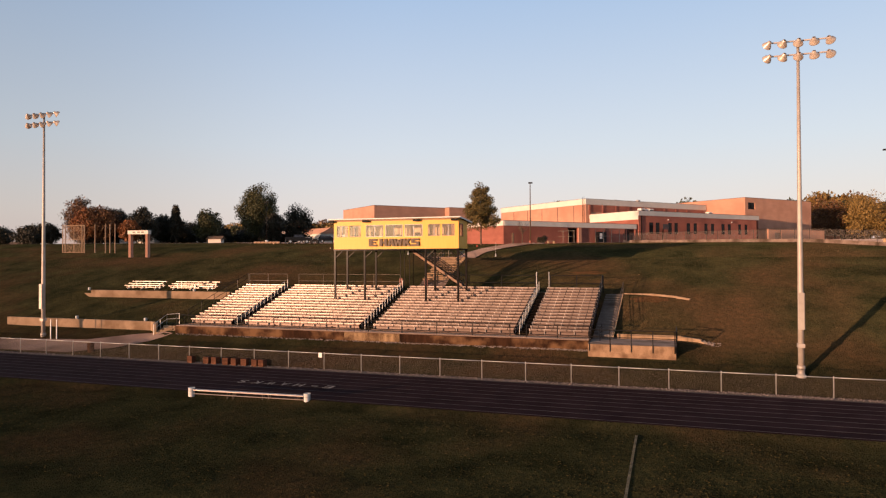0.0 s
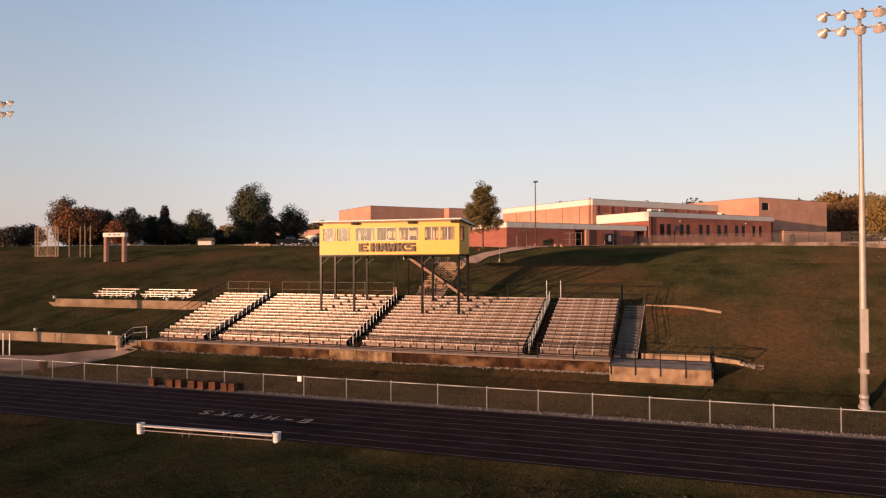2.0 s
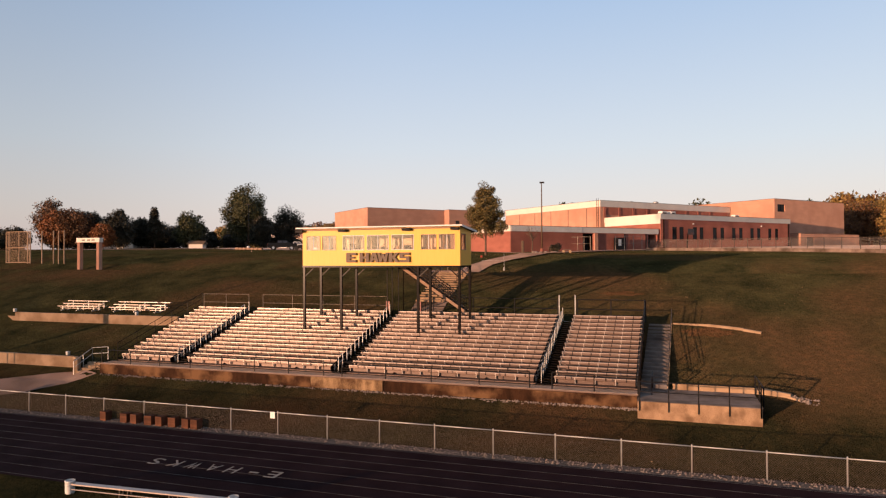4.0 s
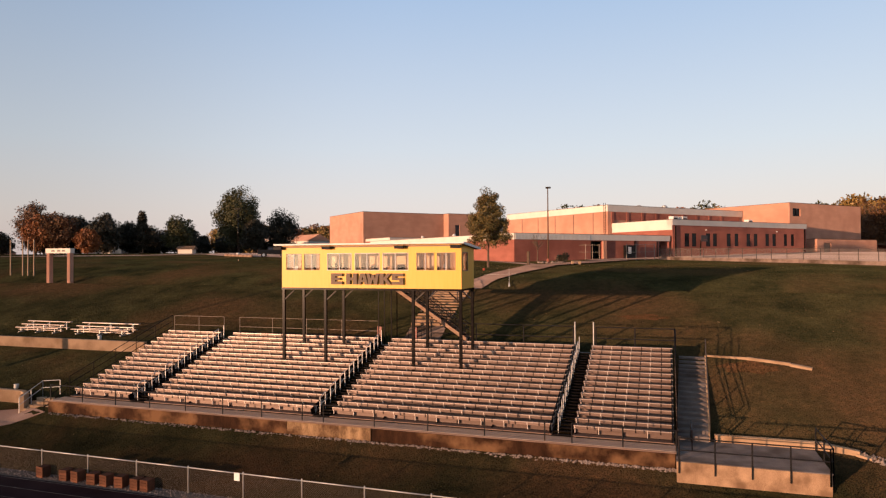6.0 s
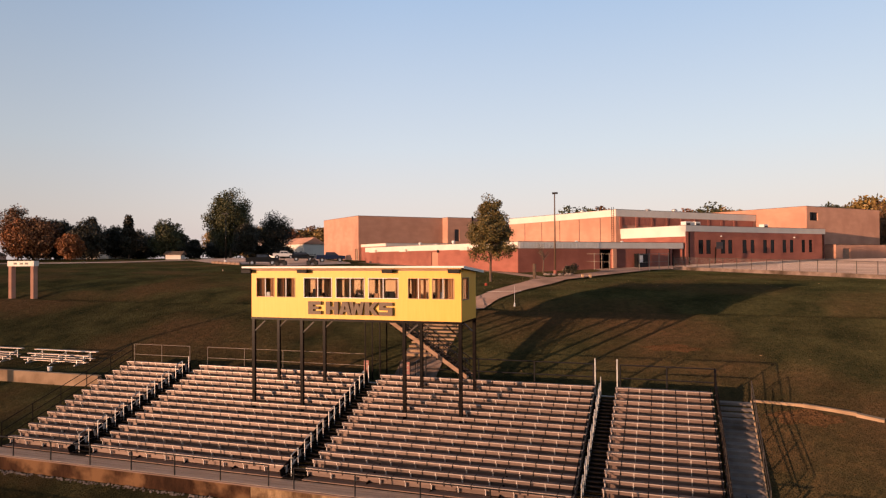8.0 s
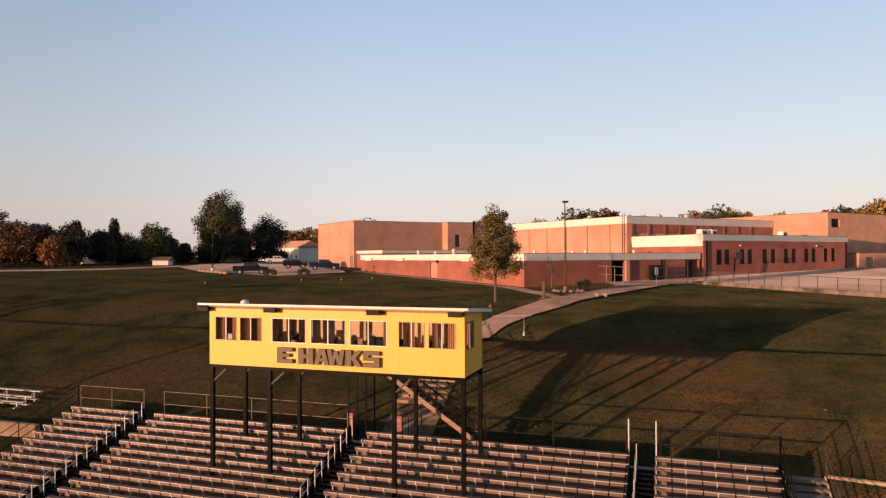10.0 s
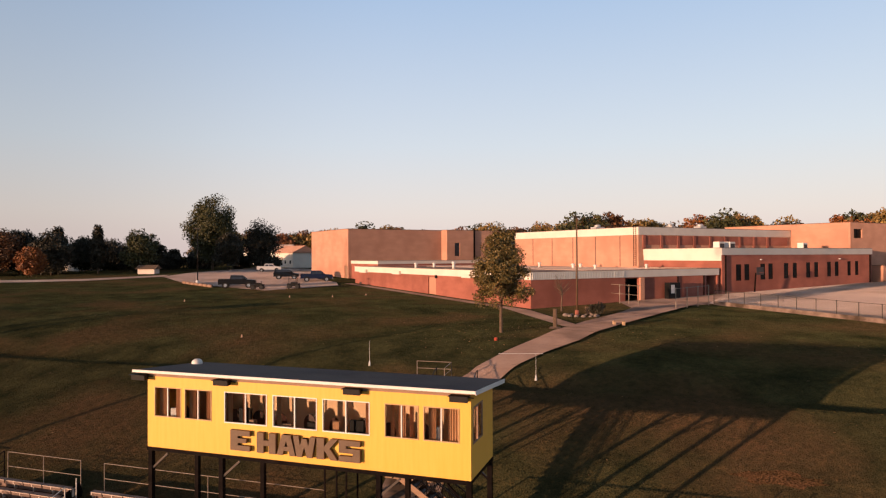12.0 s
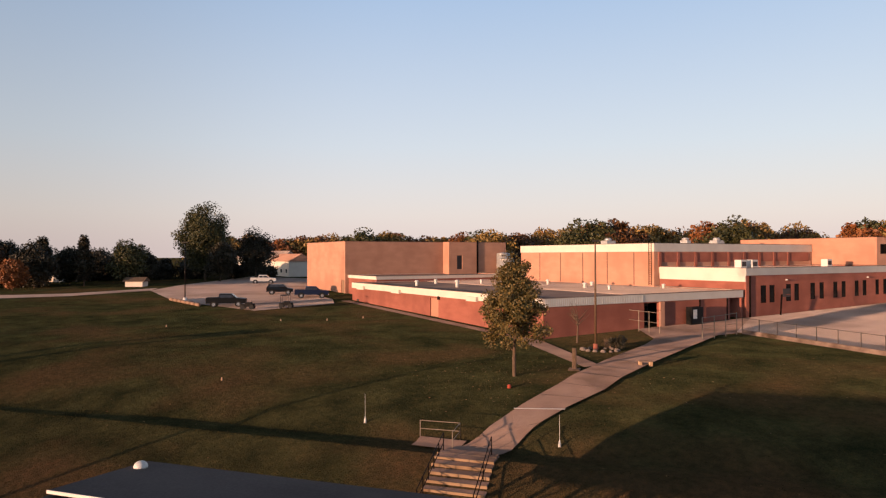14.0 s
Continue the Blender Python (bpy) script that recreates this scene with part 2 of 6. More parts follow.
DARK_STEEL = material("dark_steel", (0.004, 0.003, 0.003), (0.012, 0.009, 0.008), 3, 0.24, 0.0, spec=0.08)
BLACK = material("black_paint", (0.008, 0.008, 0.008), (0.018, 0.016, 0.016), 3, 0.6, 0.05, spec=0.15)
YELLOW = material("yellow_siding", (0.77, 0.415, 0.068), (0.83, 0.465, 0.09), 1.0, 0.42, 0.02, stretch=(8, 8, 0.6), spec=0.2)
BROWN = material("brown_letters", (0.085, 0.045, 0.022), (0.12, 0.07, 0.035), 4, 0.6, 0.05)
TRIM_WHITE = material("white_trim", (0.66, 0.63, 0.58), (0.78, 0.75, 0.70), 1.0, 0.6, 0.05)
CREAM = material("cream_fascia", (0.66, 0.58, 0.50), (0.74, 0.67, 0.58), 0.5, 0.7, 0.05, spec=0.2)
FRAME_TAN = material("tan_window_frame", (0.42, 0.27, 0.12), (0.54, 0.36, 0.17), 2.0, 0.6, 0.05)
BRICK_RED = material("red_brick", (0.24, 0.088, 0.064), (0.40, 0.15, 0.11), 0.9, 0.9, 0.3, fine=11, stretch=(0.6, 0.6, 1.6), spread=1.1, stain=(0.27, 0.10, 0.074), stain_scale=0.2, spec=0.12)
BRICK_TAN = material("tan_brick", (0.44, 0.235, 0.16), (0.60, 0.335, 0.235), 0.7, 0.9, 0.3, fine=11, stretch=(0.6, 0.6, 1.6), spread=1.1, stain=(0.47, 0.25, 0.172), stain_scale=0.2, spec=0.12)
bristle(BRICK_RED, 34.0, 1.8)
bristle(BRICK_TAN, 34.0, 1.8)
ROOF_DARK = material("roof_membrane", (0.085, 0.068, 0.066), (0.135, 0.11, 0.105), 0.25, 0.9, 0.5, fine=12, relief=0.03, stain=(0.16, 0.125, 0.11), stain_scale=0.15, spec=0.08)
ROOF_GREY = material("roof_gravel", (0.50, 0.37, 0.30), (0.64, 0.49, 0.41), 0.25, 0.95, 0.8, fine=20, relief=0.06, stain=(0.40, 0.29, 0.24), stain_scale=0.12, spec=0.05)
bristle(ROOF_GREY, 25.0, 4.0)
GLASS = glass_material("window_glass")
DARK_GLASS = material("dark_window_glass", (0.010, 0.010, 0.011), (0.016, 0.016, 0.017), 2, 0.15, 0.0, spec=0.12)
DOOR_DARK = material("dark_door", (0.03, 0.022, 0.02), (0.055, 0.04, 0.035), 2, 0.5, 0.03)
WOOD = material("weathered_wood", (0.22, 0.13, 0.08), (0.34, 0.215, 0.145), 1.5, 0.8, 0.2, stretch=(1, 6, 6))
WOOD_DARK = material("brown_crate_wood", (0.062, 0.025, 0.014), (0.115, 0.048, 0.027), 3, 0.8, 0.15, per_piece=0.3, spec=0.12)
BARK = material("bark", (0.10, 0.065, 0.045), (0.20, 0.14, 0.10), 6, 0.95, 0.5, stretch=(4, 4, 0.7), spec=0.12)
WIRE = material("fence_wire", (0.075, 0.058, 0.042), (0.13, 0.10, 0.075), 3, 0.7, 0.0, spec=0.2)
WIRE_PALE = material("pale_fence_wire", (0.26, 0.21, 0.17), (0.36, 0.30, 0.25), 3, 0.7, 0.0, spec=0.2)
STONE = material("pale_stones", (0.15, 0.115, 0.098), (0.34, 0.275, 0.24), 5, 0.9, 0.3, spec=0.1)
DIRT = material("bare_dirt", (0.05, 0.034, 0.015), (0.135, 0.068, 0.034), 0.9, 0.95, 1.0, fine=14, relief=0.12, spec=0.0)
bristle(DIRT, 12.0, 4.0)
PLASTIC_WHITE = material("white_plastic", (0.62, 0.60, 0.57), (0.74, 0.72, 0.69), 3, 0.5, 0.03)
MARKER = material("orange_marker_plastic", (0.55, 0.33, 0.20), (0.66, 0.42, 0.28), 3, 0.6, 0.0)
MAROON = material("maroon_vinyl", (0.035, 0.014, 0.010), (0.07, 0.026, 0.018), 3, 0.45, 0.03, spec=0.3)
LAMP_CREAM = material("lamp_cream_enamel", (0.52, 0.42, 0.34), (0.64, 0.53, 0.44), 3, 0.35, 0.0, metal=0.3)
LAMP_LENS = material("amber_lens", (0.06, 0.03, 0.012), (0.12, 0.065, 0.025), 6, 0.12, 0.0, spec=0.6)
CAR_GLASS = material("car_window_glass", (0.02, 0.02, 0.022), (0.03, 0.03, 0.033), 2, 0.08, 0.0, spec=0.5)
SIGN_RED = material("red_sign_paint", (0.16, 0.035, 0.025), (0.24, 0.055, 0.038), 3, 0.5, 0.0)
INTERIOR = material("plywood_interior", (0.68, 0.44, 0.26), (0.80, 0.57, 0.37), 1.2, 0.8, 0.05, stretch=(3, 3, 0.5))
CURTAIN = material("orange_curtain", (0.50, 0.25, 0.12), (0.66, 0.38, 0.20), 2, 0.9, 0.1, stretch=(6, 6, 0.4))
RUBBER = material("tyre_rubber", (0.012, 0.012, 0.012), (0.03, 0.03, 0.03), 4, 0.85, 0.1)
CHROME = material("bright_metal", (0.55, 0.54, 0.53), (0.7, 0.69, 0.68), 3, 0.25, 0.0, metal=0.9)


# ---- building helpers ----
class Shape:
    """Gathers boxes, tubes and faces for one mesh."""

    def __init__(self):
        self.v, self.f = [], []

    def add(self, vs, fs):
        k = len(self.v)
        self.v += [tuple(p) for p in vs]
        self.f += [tuple(i + k for i in q) for q in fs]
        return self

    def box(self, x0, y0, z0, x1, y1, z1, m=None, c=0.0):
        """A box; c chamfers its upright edges."""
        if c:
            ring = [(x0 + c, y0), (x1 - c, y0), (x1, y0 + c), (x1, y1 - c), (x1 - c, y1), (x0 + c, y1), (x0, y1 - c), (x0, y0 + c)]
        else:
            ring = [(x0, y0), (x1, y0), (x1, y1), (x0, y1)]
        return self.prism(ring, z0, z1, m)

    def prism(self, ring, z0, z1, m=None):
        n = len(ring)
        vs = [Vector((*p, z0)) for p in ring] + [Vector((*p, z1)) for p in ring]
        if m:
            vs = [m @ p for p in vs]
        fs = [tuple(range(n - 1, -1, -1)), tuple(range(n, 2 * n))] + [(i, (i + 1) % n, (i + 1) % n + n, i + n) for i in range(n)]
        return self.add(vs, fs)

    def tube(self, a, b, r0, r1=None, n=8):
        a, b = Vector(a), Vector(b)
        r1 = r0 if r1 is None else r1
        q = (b - a).to_track_quat("Z", "Y")
        ring = [Vector((math.cos(2 * math.pi * i / n), math.sin(2 * math.pi * i / n), 0)) for i in range(n)]
        vs = [a + q @ (p * r0) for p in ring] + [b + q @ (p * r1) for p in ring]
        fs = [tuple(range(n - 1, -1, -1)), tuple(range(n, 2 * n))] + [(i, (i + 1) % n, (i + 1) % n + n, i + n) for i in range(n)]
        return self.add(vs, fs)

    def beam(self, a, b, w, h):
        """A rectangular bar from a to b."""
        a, b = Vector(a), Vector(b)
        q = (b - a).to_track_quat("Z", "Y")
        vs = [p + q @ Vector((sx * w / 2, sy * h / 2, 0)) for p in (a, b) for sx, sy in ((-1, -1), (1, -1), (1, 1), (-1, 1))]
        return self.add(vs, [(3, 2, 1, 0), (4, 5, 6, 7), (0, 1, 5, 4), (1, 2, 6, 5), (2, 3, 7, 6), (3, 0, 4, 7)])

    def lathe(self, c, profile, n=14):
        """Turned round the upright axis through c: (radius, height) pairs."""
        vs = [(c[0] + r * math.cos(2 * math.pi * i / n), c[1] + r * math.sin(2 * math.pi * i / n), c[2] + z) for r, z in profile for i in range(n)]
        fs = [(k * n + i, k * n + (i + 1) % n, (k + 1) * n + (i + 1) % n, (k + 1) * n + i) for k in range(len(profile) - 1) for i in range(n)]
        fs += [tuple(range(n - 1, -1, -1)), tuple(range((len(profile) - 1) * n, len(profile) * n))]
        return self.add(vs, fs)

    def mesh(self, name, mat, smooth=False):
        me = bpy.data.meshes.new(name)
        me.from_pydata(self.v, [], self.f)
        me.materials.append(mat)
        if smooth:
            me.polygons.foreach_set("use_smooth", [True] * len(me.polygons))
        me.update()
        return me


def part(name, shape, mat, parent=None, label="", smooth=False):
    ob = new(name, shape if isinstance(shape, bpy.types.Mesh) else shape.mesh(name, mat, smooth))
    if parent:
        ob.parent = parent
    return tagged(ob, label)


def thing(name, label, category, m=None, group="", kind=""):
    ob = new(name)
    ob.empty_display_size = 0.2
    if m:
        ob.matrix_world = m
    return tagged(ob, label, category, group, kind)


def holed(length, z0, z1, y0, y1, holes):
    """A wall along x with openings (x0, z0, x1, z1) cut right through, as one closed mesh."""
    xs = sorted({0.0, length, *(h[0] for h in holes), *(h[2] for h in holes)})
    zs = sorted({z0, z1, *(h[1] for h in holes), *(h[3] for h in holes)})
    nx, nz = len(xs), len(zs)
    full = {(i, k) for i in range(nx - 1) for k in range(nz - 1)
            if not any(h[0] <= xs[i] + 1e-6 and h[2] >= xs[i + 1] - 1e-6 and h[1] <= zs[k] + 1e-6 and h[3] >= zs[k + 1] - 1e-6 for h in holes)}
    s = Shape()
    s.v = [(x, y, z) for y in (y0, y1) for z in zs for x in xs]
    at = lambda i, k, b: b * nx * nz + k * nx + i
    for i, k in sorted(full):
        s.f.append((at(i, k, 0), at(i + 1, k, 0), at(i + 1, k + 1, 0), at(i, k + 1, 0)))
        s.f.append((at(i, k + 1, 1), at(i + 1, k + 1, 1), at(i + 1, k, 1), at(i, k, 1)))
        for di, dk, a, b in ((-1, 0, (i, k + 1), (i, k)), (1, 0, (i + 1, k), (i + 1, k + 1)), (0, -1, (i, k), (i + 1, k)), (0, 1, (i + 1, k + 1), (i, k + 1))):
            if (i + di, k + dk) not in full:
                s.f.append((at(*b, 0), at(*a, 0), at(*a, 1), at(*b, 1)))
    return s


def interp(x, pts):
    if x <= pts[0][0]:
        return pts[0][1]
    for (a, p), (b, q) in zip(pts, pts[1:]):
        if x <= b:
            return p + (q - p) * (x - a) / (b - a)
    return pts[-1][1]


def ease(x, a, b):
    t = min(1.0, max(0.0, (x - a) / (b - a)))
    return t * t * (3 - 2 * t)


# ---- ground ----
HILL = [(-10.8, -0.28), (-10.0, -0.24), (-9.65, -0.03), (-2, 0), (0, 0), (2, 0.1), (4.7, 0.4), (8, 1.7), (12, 3.2), (16.5, 5.0), (22, 6.4), (26, 7.35), (30.3, 8.35), (31.4, 8.22), (32.6, 8.2), (34.5, 8.85), (38, 9.4), (45, 10.1)]
FRONT = [(-2, 0), (0, 0), (2, 0.08), (4, 0.45), (5.2, 1.0), (5.85, 1.42), (6.3, 1.55), (9, 2.0), (16.4, 4.85), (18, 5.25), (22, 6.4)]
TERRACE = [(-2, 0), (0, 0), (3, 0.3), (6, 1.2), (7.45, 1.45), (7.65, 2.1), (14.45, 4.05), (14.65, 4.7), (18, 4.9), (22, 6.4)]


def ground_z(x, y):
    z = interp(y, HILL)
    if -2 < y < 22:
        wt = ease(x, -66, -63) * (1 - ease(x, -45.6, -44.6))
        wf = ease(x, -45.6, -44.6) * (1 - ease(x, 0.5, 6))
        z = z * (1 - wt - wf) + wt * interp(y, TERRACE) + wf * interp(y, FRONT)
    rise = 0.01 * max(0.0, min(100.0, -x - 25)) * ease(y, 20, 45)
    if y > 45:
        z = 10.1 + 0.025 * (min(y, 110) - 45)
    z += rise
    if y > 18 and y < 60:
        z += 0.10 * noise.noise(Vector((x * 0.09, y * 0.12, 3.3))) * ease(y, 18, 24) * (1 - ease(y, 45, 58))
    if y < -12:
        z += 0.05 * noise.noise(Vector((x * 0.05, y * 0.05, 8.1)))
    return z


def spaced(a, b, fine_a, fine_b, fine, coarse):
    out, x = [], a
    while x < b:
        out.append(x)
        d = max(fine_a - x, x - fine_b, 0)
        x += fine + min(coarse, d * 0.15)
    return out + [b]


gx = spaced(-1600, 1600, -80, 30, 1.0, 120)
gy = sorted({*spaced(-700, 2500, -14, 60, 0.75, 160), -10.8, -10.0, -9.65, 5.2, 5.85, 6.3, 7.45, 7.65, 14.45, 14.65, 30.5, 31.5, 32.6, 34.5})
gs = Shape()
gs.v = [(x, y, ground_z(x, y)) for y in gy for x in gx]
nx = len(gx)
gs.f = [(j * nx + i, j * nx + i + 1, (j + 1) * nx + i + 1, (j + 1) * nx + i) for j in range(len(gy) - 1) for i in range(nx - 1)]
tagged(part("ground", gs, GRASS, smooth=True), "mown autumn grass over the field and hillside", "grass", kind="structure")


def strip(left, right, across, lift, per=1.0):
    """A sheet on the ground between two polylines with the same number of points."""
    s, rows = Shape(), []
    for k in range(len(left) - 1):
        a, b, c, d = (Vector(p) for p in (left[k], left[k + 1], right[k], right[k + 1]))
        n = max(1, round((b - a).length / per))
        for i in range(n + (k == len(left) - 2)):
            rows.append((a.lerp(b, i / n), c.lerp(d, i / n)))
    for a, b in rows:
        s.v += [(*(p := a.lerp(b, j / across)), ground_z(p.x, p.y) + lift) for j in range(across + 1)]
    m = across + 1
    s.f = [(r * m + j, r * m + j + 1, (r + 1) * m + j + 1, (r + 1) * m + j) for r in range(len(rows) - 1) for j in range(across)]
    return s


track = tagged(part("road", strip([(-140, -9.6), (70, -9.6)], [(-140, -0.75), (70, -0.75)], 4, 0.02, 5.0), TRACK), "black rubber running track with faint lane lines", "running track", kind="structure")
for k in range(9):
    y = -9.45 + 1.07 * k
    part("lane_line", Shape().box(-138, y - 0.017, 0.024, 68, y + 0.017, 0.028), LINE, track)
for x in (17.2, 20.6):
    part("lane_line", Shape().box(x, -9.4, 0.029, x + 0.05, -0.9, 0.032), FADED, track)
part("sideline", Shape().box(-1.56, -24, -0.30, -1.45, -10.9, -0.255), FADED, track, "faint white yard line on the grass")
tagged(part("gravel", strip([(-140, -0.75), (70, -0.75)], [(-140, 0.12), (70, 0.12)], 2, 0.012, 4.0), GRAVEL), "dark strip of gravel along the track", "gravel", kind="structure")
tagged(part("pavement", strip([(-66, 0.6), (-50.5, 0.8), (-43.3, 5.9)], [(-66, 3.6), (-52, 4.4), (-46.0, 6.6)], 5, 0.03), PAVING), "pale concrete apron leading to the stand steps", "pavement", kind="structure")
WALKWAY = tagged(part("pavement", strip([(-25.4, 31.0), (-24.0, 33.6), (-21.0, 42.6), (-18.7, 51.5), (-16.0, 60.0), (-14.5, 68.0)], [(-22.5, 31.0), (-21.0, 35.6), (-18.0, 41.8), (-15.6, 50.0), (-12.9, 58.0), (-9.0, 69.0)], 4, 0.13, 0.5), PAVING), "pinkish concrete walk rising to the school", "walkway", kind="structure")
for k, (a, b) in enumerate((((-24.1, 33.4), (-21.1, 35.4)), ((-22.9, 37.2), (-19.9, 37.6)), ((-21.9, 40.0), (-19.0, 39.8)), ((-21.0, 42.8), (-17.95, 42.0)), ((-20.2, 45.8), (-17.2, 44.8)), ((-19.4, 48.8), (-16.4, 47.6)), ((-18.65, 51.7), (-15.6, 50.3)), ((-17.7, 54.7), (-14.6, 53.2)), ((-16.7, 57.8), (-13.6, 56.0)))):
    a, b = Vector(a), Vector(b)
    part("joint", Shape().beam((*a, ground_z(*a) + 0.15), (*b, ground_z(*b) + 0.15), 0.05 + 0.1 * (k == 1), 0.012), TRIM_WHITE if k == 1 else CONCRETE_RAMP, WALKWAY)
tagged(part("pavement", strip([(-27.3, 31.6), (-24.8, 31.6)], [(-27.3, 33.0), (-24.6, 33.0)], 2, 0.12, 0.5), PAVING), "small concrete landing beside the walk", "pavement", kind="structure")
U, V, O = Vector((math.cos(radians(49)), math.sin(radians(49)))), Vector((-math.sin(radians(49)), math.cos(radians(49)))), Vector((-25.4, 61.7))


def uv(a, b):
    return O + U * a + V * b


tagged(part("pavement", strip([uv(-2.2, 46), uv(-2.2, 1.5), (-20.0, 48.5)], [uv(-0.9, 46), uv(-0.9, -1.0), (-19.0, 49.6)], 2, 0.035), PAVING), "narrow concrete path along the brick wall", "pavement", kind="structure")
tagged(part("pavement", strip([uv(12.5, -0.2), uv(34, -0.6)], [uv(7.5, -7.5), uv(33, -8.5)], 6, 0.05), PAVING), "paved forecourt before the school doors", "pavement", kind="structure")
tagged(part("road", strip([uv(31, -0.6), uv(110, -0.6)], [(-7.5, 70.9), (36, 23.2)], 24, 0.07, 2.5), ASPHALT), "pale worn asphalt of the school car park", "car park", kind="structure")
tagged(part("road", strip([(-60.5, 86.0), (-66, 74.0), (-86, 82), (-104, 97)], [(-64, 92), (-76, 104), (-92, 150), (-125, 160)], 16, 0.05, 2.0), ASPHALT), "grey asphalt parking lot beside the gym", "car park", kind="structure")
tagged(part("road", strip([(-104, 97), (-108, 83.5), (-115.5, 76.5), (-260, 10)], [(-107, 102.5), (-112.5, 87.5), (-119, 82), (-262, 17)], 3, 0.05, 6.0), ASPHALT), "narrow worn drive along the trees", "road", kind="structure")
for px, py, pa, pb in ((-1.6, 15.9, 1.5, 0.65), (-7.5, 23.5, 1.6, 0.6)):
    ds = Shape()
    ds.v = [(px, py, ground_z(px, py) + 0.025)] + [((qx := px + pa * math.cos(0.35 * k) * (1 + 0.25 * math.sin(k * 2.3))), (qy := py + pb * math.sin(0.35 * k) * (1 + 0.3 * math.sin(k * 1.7 + 1))), ground_z(qx, qy) + 0.012) for k in range(18)]
    ds.f = [(0, k + 1, (k + 1) % 18 + 1) for k in range(18)]
    tagged(part("dirt_patch", ds, DIRT), "reddish bare patch worn into the grass", "dirt", kind="structure")


# ---- chain-link fence by the track ----
def mesh_panel(x0, x1, z0, z1, step=0.1, r=0.0028):
    """Woven wire as crossing diagonals."""
    s, w, h = Shape(), x1 - x0, z1 - z0
    k = -h
    while k < w:
        a, b = max(0, -k), min(h, w - k)
        if b > a:
            s.beam((x0 + k + a, 0, z0 + a), (x0 + k + b, 0, z0 + b), r * 2, r * 2)
            s.beam((x0 + k + a, 0.006, z1 - a), (x0 + k + b, 0.006, z1 - b), r * 2, r * 2)
        k += step
    return s


post_mesh = Shape().lathe((0, 0, 0), [(0.032, 0), (0.032, 1.22), (0.04, 1.23), (0.018, 1.29)], 8).mesh("post", GALVANISED, True)
rail_mesh = Shape().tube((0, 0, 1.2), (3.05, 0, 1.2), 0.024, n=6).mesh("top_rail", GALVANISED, True)
wire_mesh = mesh_panel(0, 3.05, 0.05, 1.18).mesh("wire_mesh", WIRE)
fence = thing("fence", "galvanised chain-link fence along the running track", "fence")
for k in range(-36, 18):
    for nm, me in (("post", post_mesh), ("top_rail", rail_mesh), ("wire_mesh", wire_mesh)):
        part(nm, me, None, fence).location = (k * 3.05, 0, 0.02)
sign = thing("fence_sign", "small white notice wired to the fence", "sign", pose(-24.7, -0.06, 0.86))
part("panel", Shape().box(-0.15, -0.01, 0.04, 0.15, 0.01, 0.40, c=0.005), PLASTIC_WHITE, sign)

# ---- bleachers ----
ROWS, RUN, RISE, Y0, Z0 = 15, 0.61, 0.205, 7.4, 2.3


def bleacher(x0, x1, label):
    b = thing("bleacher_section", label, "bleachers", group="bleacher sections")
    w = x1 - x0
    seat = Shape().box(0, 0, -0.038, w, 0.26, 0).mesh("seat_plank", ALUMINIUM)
    # top face: wear stains, plus the shade of flat faces put into its colour
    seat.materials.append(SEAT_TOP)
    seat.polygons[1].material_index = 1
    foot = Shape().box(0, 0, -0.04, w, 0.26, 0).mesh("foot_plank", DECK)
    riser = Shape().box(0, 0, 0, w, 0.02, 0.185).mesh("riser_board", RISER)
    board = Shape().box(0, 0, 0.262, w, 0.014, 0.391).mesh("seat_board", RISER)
    bracket = Shape().box(-0.014, 0.06, -0.40, 0.014, 0.2, -0.04).box(-0.02, -0.014, -0.15, 0.02, 0.0, 0.003)
    joint = Shape().box(0.59, -0.005, -0.045, 0.625, 0.27, 0.004).box(0.58, 0.02, -0.17, 0.635, 0.028, -0.045).mesh("seat_joint", DARK_STEEL)
    bracket = bracket.mesh("seat_bracket", BRACKET)
    for i in range(ROWS):
        y, z = Y0 + RUN * i, Z0 + RISE * i
        part("seat_plank", seat, None, b).location = (x0, y, z + 0.43)
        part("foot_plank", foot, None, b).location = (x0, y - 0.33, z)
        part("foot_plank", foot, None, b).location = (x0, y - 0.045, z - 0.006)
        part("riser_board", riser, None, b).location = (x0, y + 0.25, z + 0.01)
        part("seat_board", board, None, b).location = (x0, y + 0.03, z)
        n = max(2, round(w / 1.22))
        for k in range(n + 1):
            part("seat_bracket", bracket, None, b).location = (x0 + 0.06 + (w - 0.12) * k / n, y + 0.02, z + 0.43)
            if k < n:
                part("seat_joint", joint, None, b).location = (x0 + 0.06 + (w - 0.12) * k / n, y, z + 0.43)
    yb, zb = Y0 + RUN * (ROWS - 1) + 0.28, Z0 + RISE * (ROWS - 1)
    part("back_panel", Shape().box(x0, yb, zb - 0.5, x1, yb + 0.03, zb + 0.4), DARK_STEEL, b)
    n = max(2, round(w / 3.0))
    for k in range(n + 1):
        x = x0 + 0.08 + (w - 0.16) * k / n
        st = Shape().beam((x, Y0 - 0.4, Z0 - 0.22), (x, Y0 + RUN * ROWS, Z0 + RISE * ROWS - 0.2), 0.08, 0.2)
        # raised beam at the right end added to block low sun beside the rows
        if k == n:
            st.beam((x, Y0 - 0.3, Z0 + 0.05), (x, Y0 + RUN * ROWS, Z0 + RISE * ROWS + 0.1), 0.05, 0.55)
        for i in (0, 5, 10, 14):
            y = Y0 + RUN * i
            st.box(x - 0.04, y, ground_z(x, y) - 0.1, x + 0.04, y + 0.08, Z0 + RISE * i - 0.1)
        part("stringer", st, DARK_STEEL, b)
    return b


